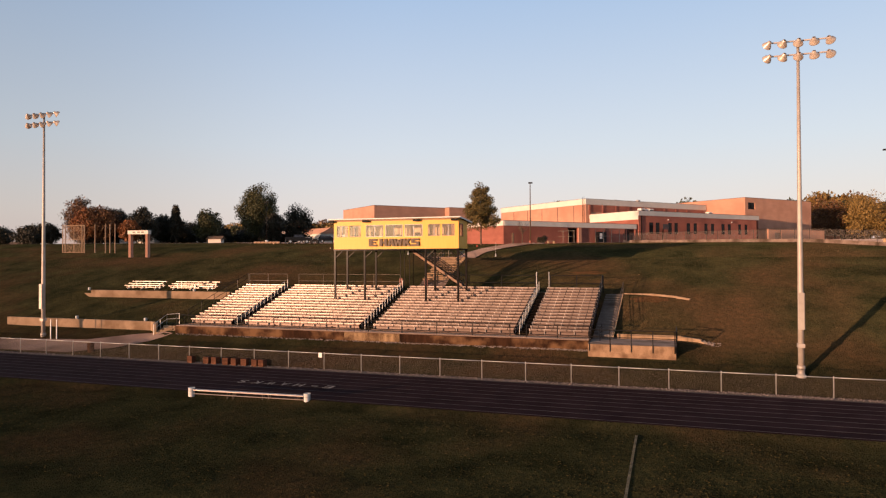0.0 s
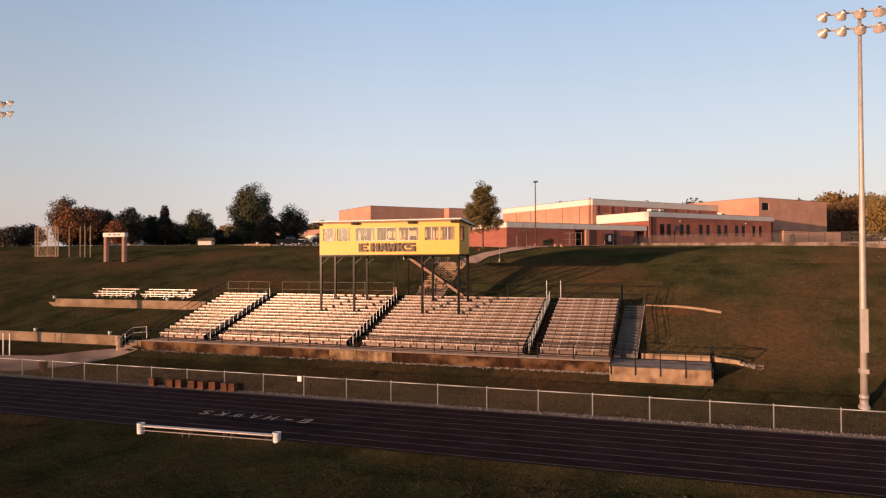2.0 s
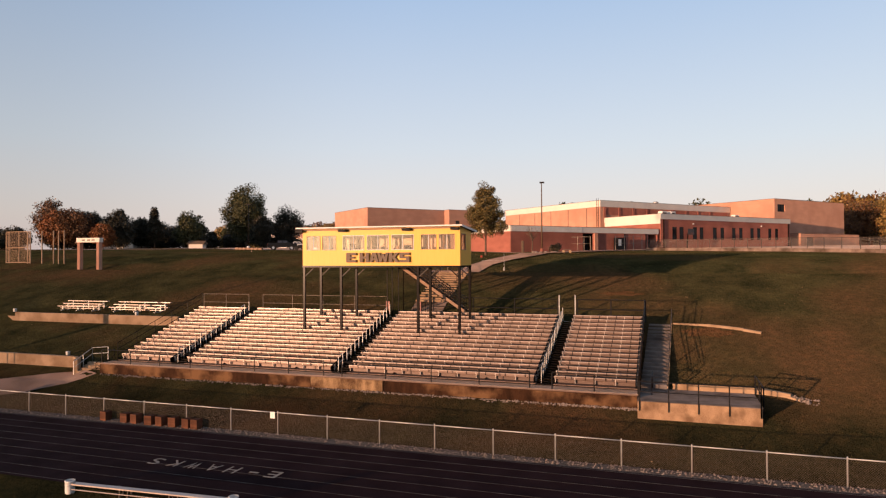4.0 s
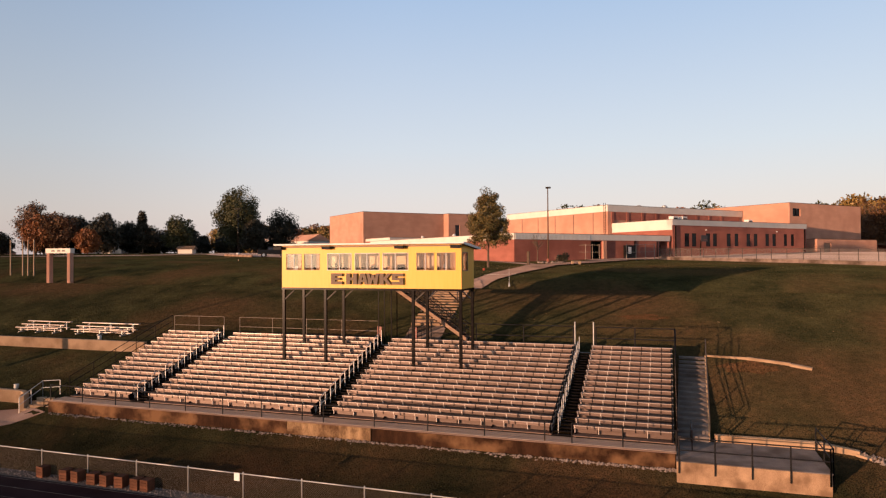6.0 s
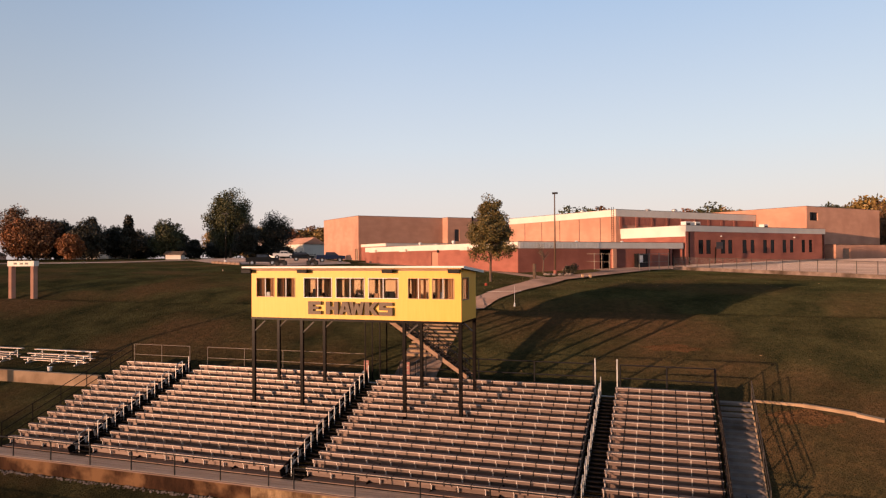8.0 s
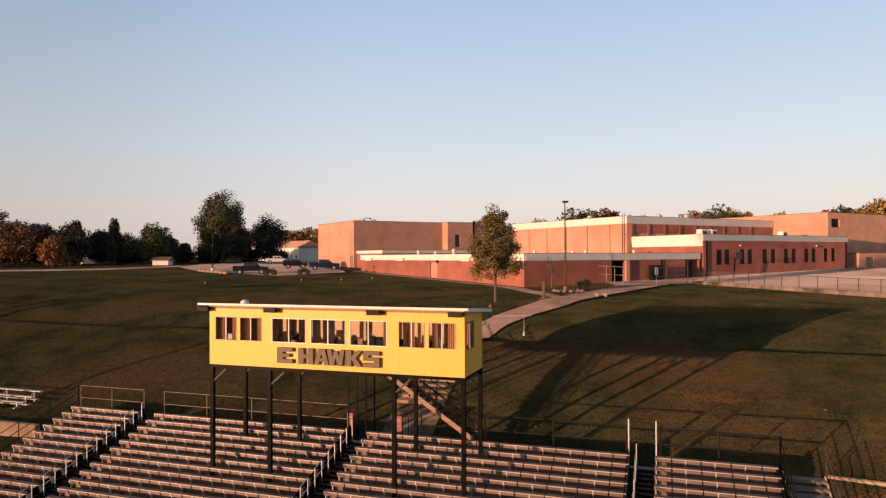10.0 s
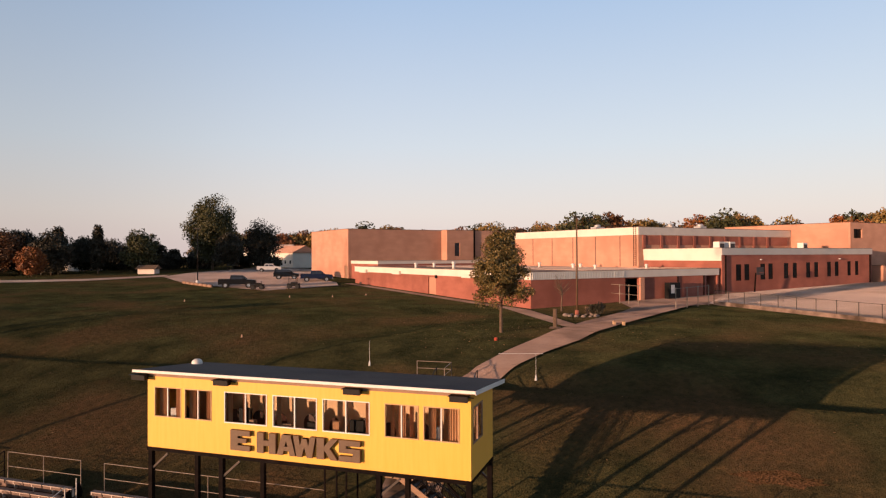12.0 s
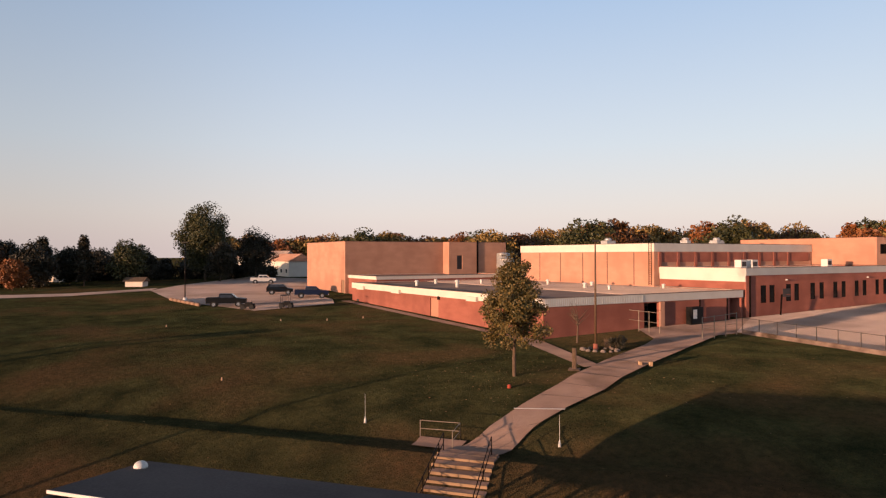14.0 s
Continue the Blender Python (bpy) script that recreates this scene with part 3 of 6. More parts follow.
SECTIONS = [(-42.5, -37.7), (-36.6, -24.85), (-23.8, -11.45), (-10.4, -5.68)]
for k, (a, c) in enumerate(SECTIONS):
    bleacher(a, c, ("narrow" if c - a < 6 else "wide") + " section of weathered aluminium bench rows on the hillside")

# stepped aisles between the sections
for a, c in ((-37.7, -36.6), (-24.85, -23.8), (-11.45, -10.4)):
    t = thing("aisle_steps", "dark stepped aisle between bleacher sections", "steps", group="bleacher aisles")
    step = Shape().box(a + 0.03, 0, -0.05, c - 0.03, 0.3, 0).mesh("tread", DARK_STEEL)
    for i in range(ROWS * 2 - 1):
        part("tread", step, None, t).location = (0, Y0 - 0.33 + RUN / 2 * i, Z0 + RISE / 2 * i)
    xm = a + 0.30
    for i in range(0, ROWS, 2):
        y, z = Y0 + RUN * i, Z0 + RISE * i
        part("rail_post", Shape().tube((xm, y, z - 0.05), (xm, y, z + 0.95), 0.024, n=6), GALVANISED, t)
        if i + 1 < ROWS:
            part("handrail", Shape().tube((xm, y, z + 0.94), (xm, y + RUN, z + RISE + 0.94), 0.022, n=6).tube((xm, y, z + 0.5), (xm, y + RUN, z + RISE + 0.5), 0.018, n=6).tube((xm, y + RUN, z + RISE - 0.05), (xm, y + RUN, z + RISE + 0.95), 0.022, n=6), GALVANISED, t)

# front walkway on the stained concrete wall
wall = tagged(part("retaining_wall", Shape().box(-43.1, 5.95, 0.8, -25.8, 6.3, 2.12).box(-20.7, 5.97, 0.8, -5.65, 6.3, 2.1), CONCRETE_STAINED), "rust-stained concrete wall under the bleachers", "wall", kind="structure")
tagged(part("retaining_wall", Shape().box(-25.79, 5.94, 0.8, -20.75, 6.3, 2.12, c=0.02), CONCRETE_RUSTY), "paler rust-streaked length of the concrete wall", "wall", kind="structure")
walkway = thing("bleacher_walkway", "aluminium walkway along the foot of the bleachers", "walkway")
for k in range(4):
    part("walk_plank", Shape().box(-43.0, 6.02 + 0.27 * k, 2.17, -5.6, 6.27 + 0.27 * k, 2.21), WALK_DECK, walkway)
part("fascia", Shape().box(-43.0, 5.9, 2.14, -5.6, 5.94, 2.2), DECK, walkway)


def guard(name, label, points, height, mat, gap=2.0, rails=(1.0, 0.55), r=0.022, group="railings"):
    """A railing along a line of points: posts and rails."""
    t = thing(name, label, "railing", group=group)
    for a, b in zip(points, points[1:]):
        a, b = Vector(a), Vector(b)
        n = max(1, round((b - a).length / gap))
        for i in range(n + 1):
            p = a.lerp(b, i / n)
            part("post", Shape().tube(p, p + Vector((0, 0, height)), r * 1.15, n=6), mat, t)
        for k in rails:
            up = Vector((0, 0, height * k))
            part("rail", Shape().tube(a + up, b + up, r, n=6), mat, t)
    return t


guard("railing", "dark pipe railing along the front walkway", [(-43.0, 6.05, 1.9), (-24.9, 6.05, 1.9)], 1.25, BLACK, 2.75, (1.0,), r=0.03)
guard("railing", "dark pipe railing along the front walkway", [(-23.6, 6.05, 1.9), (-11.6, 6.05, 1.9)], 1.25, BLACK, 2.75, (1.0,), r=0.03)
guard("railing", "dark pipe railing along the front walkway", [(-10.3, 6.05, 1.9), (-5.6, 6.05, 1.9)], 1.25, BLACK, 2.75, (1.0,), r=0.03)
TOP_Y, TOP_Z = Y0 + RUN * ROWS + 0.1, Z0 + RISE * ROWS - 0.25
guard("railing", "galvanised pipe railing behind the top row", [(-42.5, TOP_Y, TOP_Z), (-37.9, TOP_Y, TOP_Z)], 1.55, RAIL_PALE, 2.3, r=0.015)
guard("railing", "galvanised pipe railing behind the top row", [(-36.5, TOP_Y, TOP_Z), (-25.1, TOP_Y, TOP_Z)], 1.55, RAIL_PALE, 2.85, r=0.015)
guard("railing", "dark pipe railing behind the top row", [(-21.2, TOP_Y, TOP_Z), (-11.6, TOP_Y, TOP_Z)], 1.55, BLACK, 3.1, r=0.035)
guard("railing", "dark pipe railing behind the top row", [(-10.2, TOP_Y, TOP_Z), (-5.5, TOP_Y, TOP_Z)], 1.55, BLACK, 2.4, r=0.035)
for x in (-11.5, -10.35):
    part("post", Shape().tube((x, TOP_Y, TOP_Z - 0.2), (x, TOP_Y, TOP_Z + 1.85), 0.035, n=8), GALVANISED, thing("end_post", "pale upright post at the aisle head", "post", group="aisle posts"))
SLOPE = (Vector((0, Y0 - 0.3, Z0 - 0.1)), Vector((0, Y0 + RUN * ROWS, Z0 + RISE * ROWS)))
for x in (-42.6, -5.55):
    guard("railing", "dark sloping railing at the end of the rows", [Vector((x, 0, 0)) + SLOPE[0], Vector((x, 0, 0)) + SLOPE[1]], 1.35, DARK_STEEL, 1.9, (1.0, 0.66, 0.33))

# concrete stairs, platform and kerbs beside the stand
stairs = thing("concrete_stairs", "grey concrete stairs beside the bleachers", "stairs")
for i in range(17):
    y, z = 8.6 + 0.5 * i, 2.16 + 0.168 * (i + 1)
    dx = 0.25 * (1 - i / 16)
    part("step", Shape().box(-5.3 - dx, y, z - 0.6, -3.85 - dx, y + 0.52, z), STAIR_GREY, stairs)
# pale strip added for the sunlit outer edge; no kerb stands there
part("lit_edge_strip", Shape().beam((-4.06, 8.6, 2.18), (-3.81, 17.1, 5.03), 0.06, 0.14), CONCRETE_PALE, stairs)
guard("railing", "thin steel railing down the outer side of the stairs", [(-4.03, 8.7, 2.3), (-3.79, 17.0, 5.1)], 1.0, RAIL_GREY, 2.8, (1.0, 0.5), r=0.018)
platform = thing("concrete_platform", "pale concrete platform at the foot of the stairs", "platform")
part("slab", Shape().box(-5.6, 5.3, 0.7, 0.5, 9.0, 1.98, c=0.02), CONCRETE_SLAB, platform)
part("top", Shape().box(-5.62, 5.28, 1.98, 0.52, 9.0, 2.02), STAIR_GREY, platform)
guard("railing", "black pipe railing round the platform", [(-5.5, 5.25, 1.5), (0.42, 5.25, 1.5), (0.55, 5.4, 1.5), (0.55, 8.9, 1.5)], 1.55, BLACK, 1.5, (1.0, 0.66), r=0.03)
guard("railing", "black stair rail on the platform", [(-4.9, 7.0, 2.0), (-4.9, 8.6, 2.1)], 1.0, DARK_STEEL, 1.6)
tagged(part("low_kerb_wall", Shape().box(-3.8, 9.0, 1.6, 0.9, 9.3, 2.35).beam((0.9, 9.15, 2.1), (2.3, 8.8, 1.95), 0.3, 0.45).beam((2.2, 8.83, 1.93), (2.75, 8.55, 1.82), 0.42, 0.28), CONCRETE_PALE), "low pale kerb wall behind the platform", "wall", kind="structure")
tagged(part("low_kerb_wall", Shape().beam((-3.7, 17.2, 4.99), (-1.5, 16.95, 4.98), 0.2, 0.24).beam((-1.5, 16.95, 4.98), (0.7, 16.4, 4.82), 0.26, 0.28).beam((0.7, 16.4, 4.80), (1.75, 16.05, 4.66), 0.40, 0.25), CONCRETE_PALE), "pale kerb wall running into the grass", "wall", kind="structure")

# terrace walls on the slope
def terrace_wall(points, top, base, label):
    s = Shape()
    for (a, b), (c, d) in zip(points, points[1:]):
        va, vb = Vector((a, b)), Vector((c, d))
        nrm = Vector((-(vb - va).y, (vb - va).x)).normalized() * 0.15
        s.prism([va - nrm, vb - nrm, vb + nrm, va + nrm], base, top)
    tagged(part("terrace_wall", s, CONCRETE_PALE), label, "wall", kind="structure")


terrace_wall([(-62.0, 14.55), (-45.9, 14.55), (-43.4, 14.55)], 4.82, 3.2, "tan concrete retaining wall of the upper terrace")
terrace_wall([(-64.4, 14.9), (-62.0, 14.55)], 4.45, 3.2, "low broken end of the terrace wall")
terrace_wall([(-66, 7.6), (-47.2, 7.55), (-46.2, 7.0), (-45.7, 6.2)], 2.28, 0.6, "tan concrete retaining wall of the lower terrace")
steps = thing("entry_steps", "short pale concrete steps up to the stand", "steps")
for i in range(5):
    part("step", Shape().box(-45.6, 5.9 + 0.33 * i, 0.7, -43.3, 6.26 + 0.33 * i, 1.28 + 0.17 * i), CONCRETE_PALE, steps)
guard("railing", "grey pipe handrail by the entry steps", [(-45.5, 5.9, 1.2), (-45.5, 7.6, 2.0), (-44.2, 7.8, 2.1)], 1.0, GALVANISED, 1.0)
guard("railing", "grey pipe handrail by the entry steps", [(-43.4, 5.9, 1.2), (-43.4, 7.6, 2.0)], 1.0, DARK_STEEL, 1.0)


# small portable bleachers on the terrace
def small_bleacher(m, w):
    b = thing("portable_bleacher", "small white aluminium bench stand on the terrace", "bleachers", m, "portable bleachers")
    for i in range(3):
        part("seat_plank", Shape().box(-w, 0.6 * i, 0.40 + 0.22 * i, w, 0.6 * i + 0.26, 0.45 + 0.22 * i), ALUMINIUM, b)
        if i:
            part("foot_plank", Shape().box(-w, 0.6 * i - 0.3, 0.20 * i, w, 0.6 * i - 0.04, 0.20 * i + 0.04), ALUMINIUM, b)
    for x in (-w * 0.78, 0, w * 0.78):
        s = Shape().beam((x, -0.1, 0.05), (x, 1.5, 0.05), 0.06, 0.06).beam((x, 0.0, 0.05), (x, 1.45, 0.82), 0.05, 0.05)
        for i in range(3):
            s.box(x - 0.025, 0.6 * i + 0.1, 0.03, x + 0.025, 0.6 * i + 0.16, 0.40 + 0.22 * i)
        part("frame", s, GALVANISED, b)
    return b


small_bleacher(pose(-57.3, 17.0, 4.83), 2.45)
small_bleacher(pose(-50.5, 17.0, 4.83), 3.0)

# concrete bin and pipes on the terraces
for x, y, z in ((-63.5, 15.6, 4.7), (-48.6, 15.3, 4.72), (-57.3, 8.2, 2.2), (-48.5, 8.1, 2.2)):
    t = thing("terrace_bin", "small pale round bin on the terrace edge", "bin", pose(x, y, z), "terrace bins")
    part("body", Shape().lathe((0, 0, 0), [(0.14, 0), (0.16, 0.3), (0.175, 0.32), (0.14, 0.33)], 12), PLASTIC_WHITE, t, smooth=True)

# ---- press box ----
X0, X1, YF, YB, ZB, ZT = -30.19, -17.72, 12.45, 15.17, 9.17, 11.95
box = thing("press_box", "yellow press box on steel legs over the bleachers", "press box")
WINS = [(-29.87, -28.69), (-28.53, -27.36), (-26.82, -25.07), (-24.84, -23.12), (-22.91, -21.17), (-20.64, -19.46), (-19.3, -18.09)]
fw = holed(X1 - X0, ZB, ZT, 0, 0.1, [(a - X0, 10.3, b - X0, 11.4) for a, b in WINS])
part("front_wall", fw, YELLOW, box).location = (X0, YF, 0)
side = holed(YB - YF - 0.1, ZB, 11.6, 0, 0.1, [(0.12, 10.25, 1.25, 11.42)])
side.prism([(0, 0), (YB - YF - 0.1, 0), (YB - YF - 0.1, 0.1), (0, 0.1)], 11.6, 11.66)
side.v[-4], side.v[-1] = (0, 0, 11.88), (0, 0.1, 11.88)
sw = part("side_wall", side, YELLOW, box)
sw.matrix_world = pose(X1, YF + 0.1, 0, 0, 0, 90)
part("side_wall", Shape().add([(x, y, z) for x in (X0, X0 + 0.1) for y, z in ((YF + 0.1, ZB), (YB, ZB), (YB, 11.66), (YF + 0.1, 11.88))], [(0, 3, 2, 1), (4, 5, 6, 7), (0, 1, 5, 4), (1, 2, 6, 5), (2, 3, 7, 6), (3, 0, 4, 7)]), YELLOW, box)
part("back_wall", Shape().box(0, 0, ZB, X1 - X0 - 0.2, 0.1, 11.64), INTERIOR, box).location = (X0 + 0.1, YB - 0.1, 0)
part("floor", Shape().box(X0 + 0.1, YF + 0.1, ZB, X1 - 0.1, YB - 0.1, ZB + 0.12), INTERIOR, box)
part("base_beam", Shape().box(X0 - 0.02, YF - 0.03, ZB - 0.13, X1 + 0.02, YF + 0.1, ZB).box(X0 - 0.02, YB - 0.13, ZB - 0.13, X1 + 0.02, YB, ZB).box(X0, YF + 0.1, ZB - 0.12, X0 + 0.12, YB - 0.13, ZB - 0.005).box(X1 - 0.12, YF + 0.1, ZB - 0.12, X1, YB - 0.13, ZB - 0.005), DARK_STEEL, box)
part("ceiling", Shape().box(X0 + 0.1, YF + 0.1, 11.52, X1 - 0.1, YB - 0.1, 11.58), INTERIOR, box)
RA, RB = Vector((0, YF - 0.25, 12.02)), Vector((0, 16.0, 11.72))
rx0, rx1 = X0 - 0.45, X1 + 0.22
rs = Shape()
rs.add([(rx0, RA.y, RA.z - 0.1), (rx1, RA.y, RA.z - 0.1), (rx1, RB.y, RB.z - 0.1), (rx0, RB.y, RB.z - 0.1), (rx0, RA.y, RA.z), (rx1, RA.y, RA.z), (rx1, RB.y, RB.z), (rx0, RB.y, RB.z)],
       [(3, 2, 1, 0), (4, 5, 6, 7), (0, 1, 5, 4), (1, 2, 6, 5), (2, 3, 7, 6), (3, 0, 4, 7)])
part("roof", rs, ROOF_DARK, box, "dark membrane roof")
part("roof_edge", Shape().box(rx0 - 0.01, RA.y - 0.03, RA.z - 0.085, rx1 + 0.01, RA.y - 0.002, RA.z + 0.01), TRIM_WHITE, box, "white metal drip edge")
part("roof_edge", Shape().beam((rx1 + 0.015, RA.y, RA.z - 0.05), (rx1 + 0.015, RB.y, RB.z - 0.05), 0.02, 0.14), TRIM_WHITE, box, "white metal drip edge")
part("gutter_board", Shape().box(X0, YF - 0.03, 11.78, X1, YF - 0.002, 11.88), WOOD, box)
part("vent_dome", Shape().lathe((-30.2, 15.2, 11.78), [(0.22, 0), (0.22, 0.06), (0.19, 0.14), (0.11, 0.2), (0.02, 0.22)], 14), PLASTIC_WHITE, box, "white round roof vent", True)
for a, b in WINS:
    w = part("window_frame", Shape().box(a, YF - 0.02, 10.3, b, YF + 0.05, 10.335).box(a, YF - 0.02, 11.37, b, YF + 0.05, 11.4).box(a, YF - 0.02, 10.335, a + 0.03, YF + 0.05, 11.37).box(b - 0.03, YF - 0.02, 10.335, b, YF + 0.05, 11.37), TRIM_WHITE if -27 < a < -21 else FRAME_TAN, box)
    part("mullion", Shape().box((a + b) / 2 - 0.02, YF - 0.015, 10.335, (a + b) / 2 + 0.02, YF + 0.045, 11.37), TRIM_WHITE, w)
    for c, d in ((a + 0.03, (a + b) / 2 - 0.02), ((a + b) / 2 + 0.02, b - 0.03)):
        g = part("pane", Shape().box(c, YF + 0.012, 10.335, d, YF + 0.018, 11.37), GLASS, w)
        g.visible_shadow = False
w = part("window_frame", Shape().box(X1 - 0.05, YF + 0.22, 10.25, X1 + 0.02, YF + 1.35, 10.29).box(X1 - 0.05, YF + 0.22, 11.38, X1 + 0.02, YF + 1.35, 11.42).box(X1 - 0.05, YF + 0.22, 10.29, X1 + 0.02, YF + 0.26, 11.38).box(X1 - 0.05, YF + 1.31, 10.29, X1 + 0.02, YF + 1.35, 11.38).box(X1 - 0.04, YF + 0.76, 10.29, X1 + 0.015, YF + 0.81, 11.38), WOOD, box)
part("pane", Shape().box(X1 - 0.02, YF + 0.26, 10.29, X1 - 0.014, YF + 1.31, 11.38), GLASS, w).visible_shadow = False
# inside: counter, chairs, curtains
part("counter", Shape().box(X0 + 0.15, YF + 0.15, 10.02, X1 - 0.15, YF + 0.62, 10.07), INTERIOR, box)
for a, b in ((-29.84, -29.5), (-29.1, -28.72), (-28.5, -28.2), (-27.75, -27.4), (-26.8, -26.66), (-26.2, -26.1), (-25.3, -25.1), (-24.82, -24.66), (-23.3, -23.14), (-21.42, -21.2), (-20.52, -20.4), (-20.25, -20.0), (-19.85, -19.72), (-19.2, -18.95), (-18.55, -18.2)):
    s = Shape()
    n = 8
    pts = [(a + (b - a) * i / n, YF + 0.22 + 0.05 * (i % 2)) for i in range(n + 1)]
    for (p, q), (r, t) in zip(pts, pts[1:]):
        s.add([(p, q, 10.09), (r, t, 10.09), (r, t, 11.5), (p, q, 11.5), (p, q + 0.02, 10.09), (r, t + 0.02, 10.09), (r, t + 0.02, 11.5), (p, q + 0.02, 11.5)], [(0, 1, 2, 3), (7, 6, 5, 4), (0, 3, 7, 4), (1, 5, 6, 2)])
    part("curtain", s, CURTAIN, box, "hanging orange-brown curtain")
for i in range(11):
    x = -29.4 + 1.08 * i + 0.1 * math.sin(i * 7)
    c = thing("office_chair", "dark padded chair inside the press box", "chair", pose(x, 13.25 + 0.15 * math.sin(i * 3), ZB + 0.12, 0, 0, 20 * math.sin(i * 5)), "press box chairs")
    part("seat", Shape().box(-0.23, -0.23, 0.42, 0.23, 0.22, 0.5, c=0.05), MAROON, c)
    part("backrest", Shape().prism([(0.24 * math.cos(a), 0.36 * math.sin(a)) for a in (2 * math.pi * j / 14 for j in range(14))], 0, 0.07, pose(0, 0.27, 0.9, 90, 0, 0)), MAROON, c)
    part("stem", Shape().tube((0, 0, 0.06), (0, 0, 0.42), 0.03).box(-0.02, 0.18, 0.4, 0.02, 0.22, 0.8), BLACK, c)
    for k in range(5):
        an = 2 * math.pi * k / 5
        part("leg", Shape().beam((0, 0, 0.09), (0.26 * math.cos(an), 0.26 * math.sin(an), 0.03), 0.04, 0.04), BLACK, c)
rng = random.Random(15)
for x, mat, nm, lab, w, h in ((-29.3, PLASTIC_WHITE, "paper_stack", "white paper pinned behind the window", 0.22, 0.3), (-27.6, PLASTIC_WHITE, "paper_stack", "white paper pinned behind the window", 0.2, 0.22),
                             (-26.2, BLACK, "desk_monitor", "black monitor on the press box counter", 0.45, 0.5), (-25.9, WOOD, "cardboard_box", "brown cardboard box on the counter", 0.3, 0.12), (-24.5, WOOD, "cardboard_box", "brown cardboard box on the counter", 0.34, 0.08),
                             (-23.5, BLACK, "desk_monitor", "black monitor on the press box counter", 0.4, 0.2), (-22.6, CURTAIN, "cardboard_box", "orange-brown box on the counter", 0.25, 0.3), (-21.8, BLACK, "desk_monitor", "black monitor on the press box counter", 0.5, 0.4), (-19.0, PLASTIC_WHITE, "paper_stack", "white papers on the counter", 0.25, 0.4)):
    t = thing(nm, lab, nm.replace("_", " "), pose(x, YF + 0.36, 10.07, 0, 0, rng.uniform(-15, 15)), "press box clutter")
    part("body", Shape().box(-w / 2, -0.06, 0.02, w / 2, 0.08, h + 0.2, c=0.01), mat, t)
    part("foot", Shape().box(-w / 3, -0.1, 0, w / 3, 0.1, 0.02), mat, t)
LEGX = (-30.08, -26.98, -20.88, -17.8)
for x in LEGX:
    for y in (YF + 0.08, YB - 0.08):
        zb = Z0 + RISE * math.floor((y - Y0) / RUN) - 0.3
        part("leg", Shape().box(x - 0.085, y - 0.085, zb, x + 0.085, y + 0.085, ZB - 0.12), DARK_STEEL, box)
        part("leg_flange", Shape().box(x - 0.11, y - 0.11, zb + 0.3, x + 0.11, y + 0.11, zb + 0.36), DARK_STEEL, box)
        d = 0.75 if x != -17.8 else -0.75
        part("brace", Shape().beam((x, y, ZB - 0.85), (x + d, y, ZB - 0.2), 0.07, 0.07), RAIL_GREY if x < -18 else DARK_STEEL, box)
for x0, x1 in ((-30.77, -29.95), (-27.13, -26.4), (-22.04, -21.34), (-18.34, -17.72)):
    fl = thing("floodlight", "black box floodlight under the press box eave", "floodlight", pose((x0 + x1) / 2, YF - 0.12, 11.78), "eave floodlights")
    part("housing", Shape().prism([(-0.30, -0.2), (0.30, -0.2), (0.24, 0.08), (-0.24, 0.08)], -0.12, 0.06), BLACK, fl)
    part("visor", Shape().box(-0.32, -0.3, 0.06, 0.32, 0.05, 0.08), BLACK, fl)
    part("arm", Shape().beam((0.1, 0.06, 0), (0.42, 0.1, -0.02), 0.03, 0.03), BLACK, fl)


# block letters, one mesh each
def glyph(ch, width, height, depth, bold=0.02):
    cu = bpy.data.curves.new("glyph", "FONT")
    cu.body, cu.extrude, cu.offset, cu.align_x = ch, depth, bold, "LEFT"
    tmp = new("glyph", cu)
    dg = bpy.context.evaluated_depsgraph_get()
    me = bpy.data.meshes.new_from_object(tmp.evaluated_get(dg))
    bpy.data.objects.remove(tmp)
    xs, ys = [v.co.x for v in me.vertices], [v.co.y for v in me.vertices]
    ax, ay, bx, by = min(xs), min(ys), max(xs), max(ys)
    for v in me.vertices:
        v.co.x, v.co.y = (v.co.x - ax) / (bx - ax) * width, (v.co.y - ay) / (by - ay) * height
    return me


STROKES = {  # thick slab strokes in a unit square: (x0, z0, x1, z1) boxes or slanted bars
    "E": [(0, 0, 0.38, 1), (0.38, 0, 1, 0.26), (0.38, 0.39, 0.82, 0.61), (0.38, 0.74, 1, 1)],
    "H": [(0, 0, 0.36, 1), (0.64, 0, 1, 1), (0.36, 0.37, 0.64, 0.63)],
    "A": [((0.16, 0), (0.42, 1), 0.30), ((0.84, 0), (0.58, 1), 0.30), (0.3, 0.22, 0.7, 0.42), (0.33, 0.78, 0.67, 1)],
    "W": [((0.12, 1), (0.28, 0), 0.24), ((0.28, 0), (0.5, 0.9), 0.2), ((0.72, 0), (0.5, 0.9), 0.2), ((0.88, 1), (0.72, 0), 0.24)],
    "K": [(0, 0, 0.36, 1), ((0.84, 1), (0.36, 0.42), 0.34), ((0.84, 0), (0.42, 0.6), 0.34)],
    "S": [(0, 0.74, 1, 1), (0, 0.4, 0.34, 0.74), (0.34, 0.4, 1, 0.62), (0.66, 0.26, 1, 0.4), (0, 0, 1, 0.26)],
}


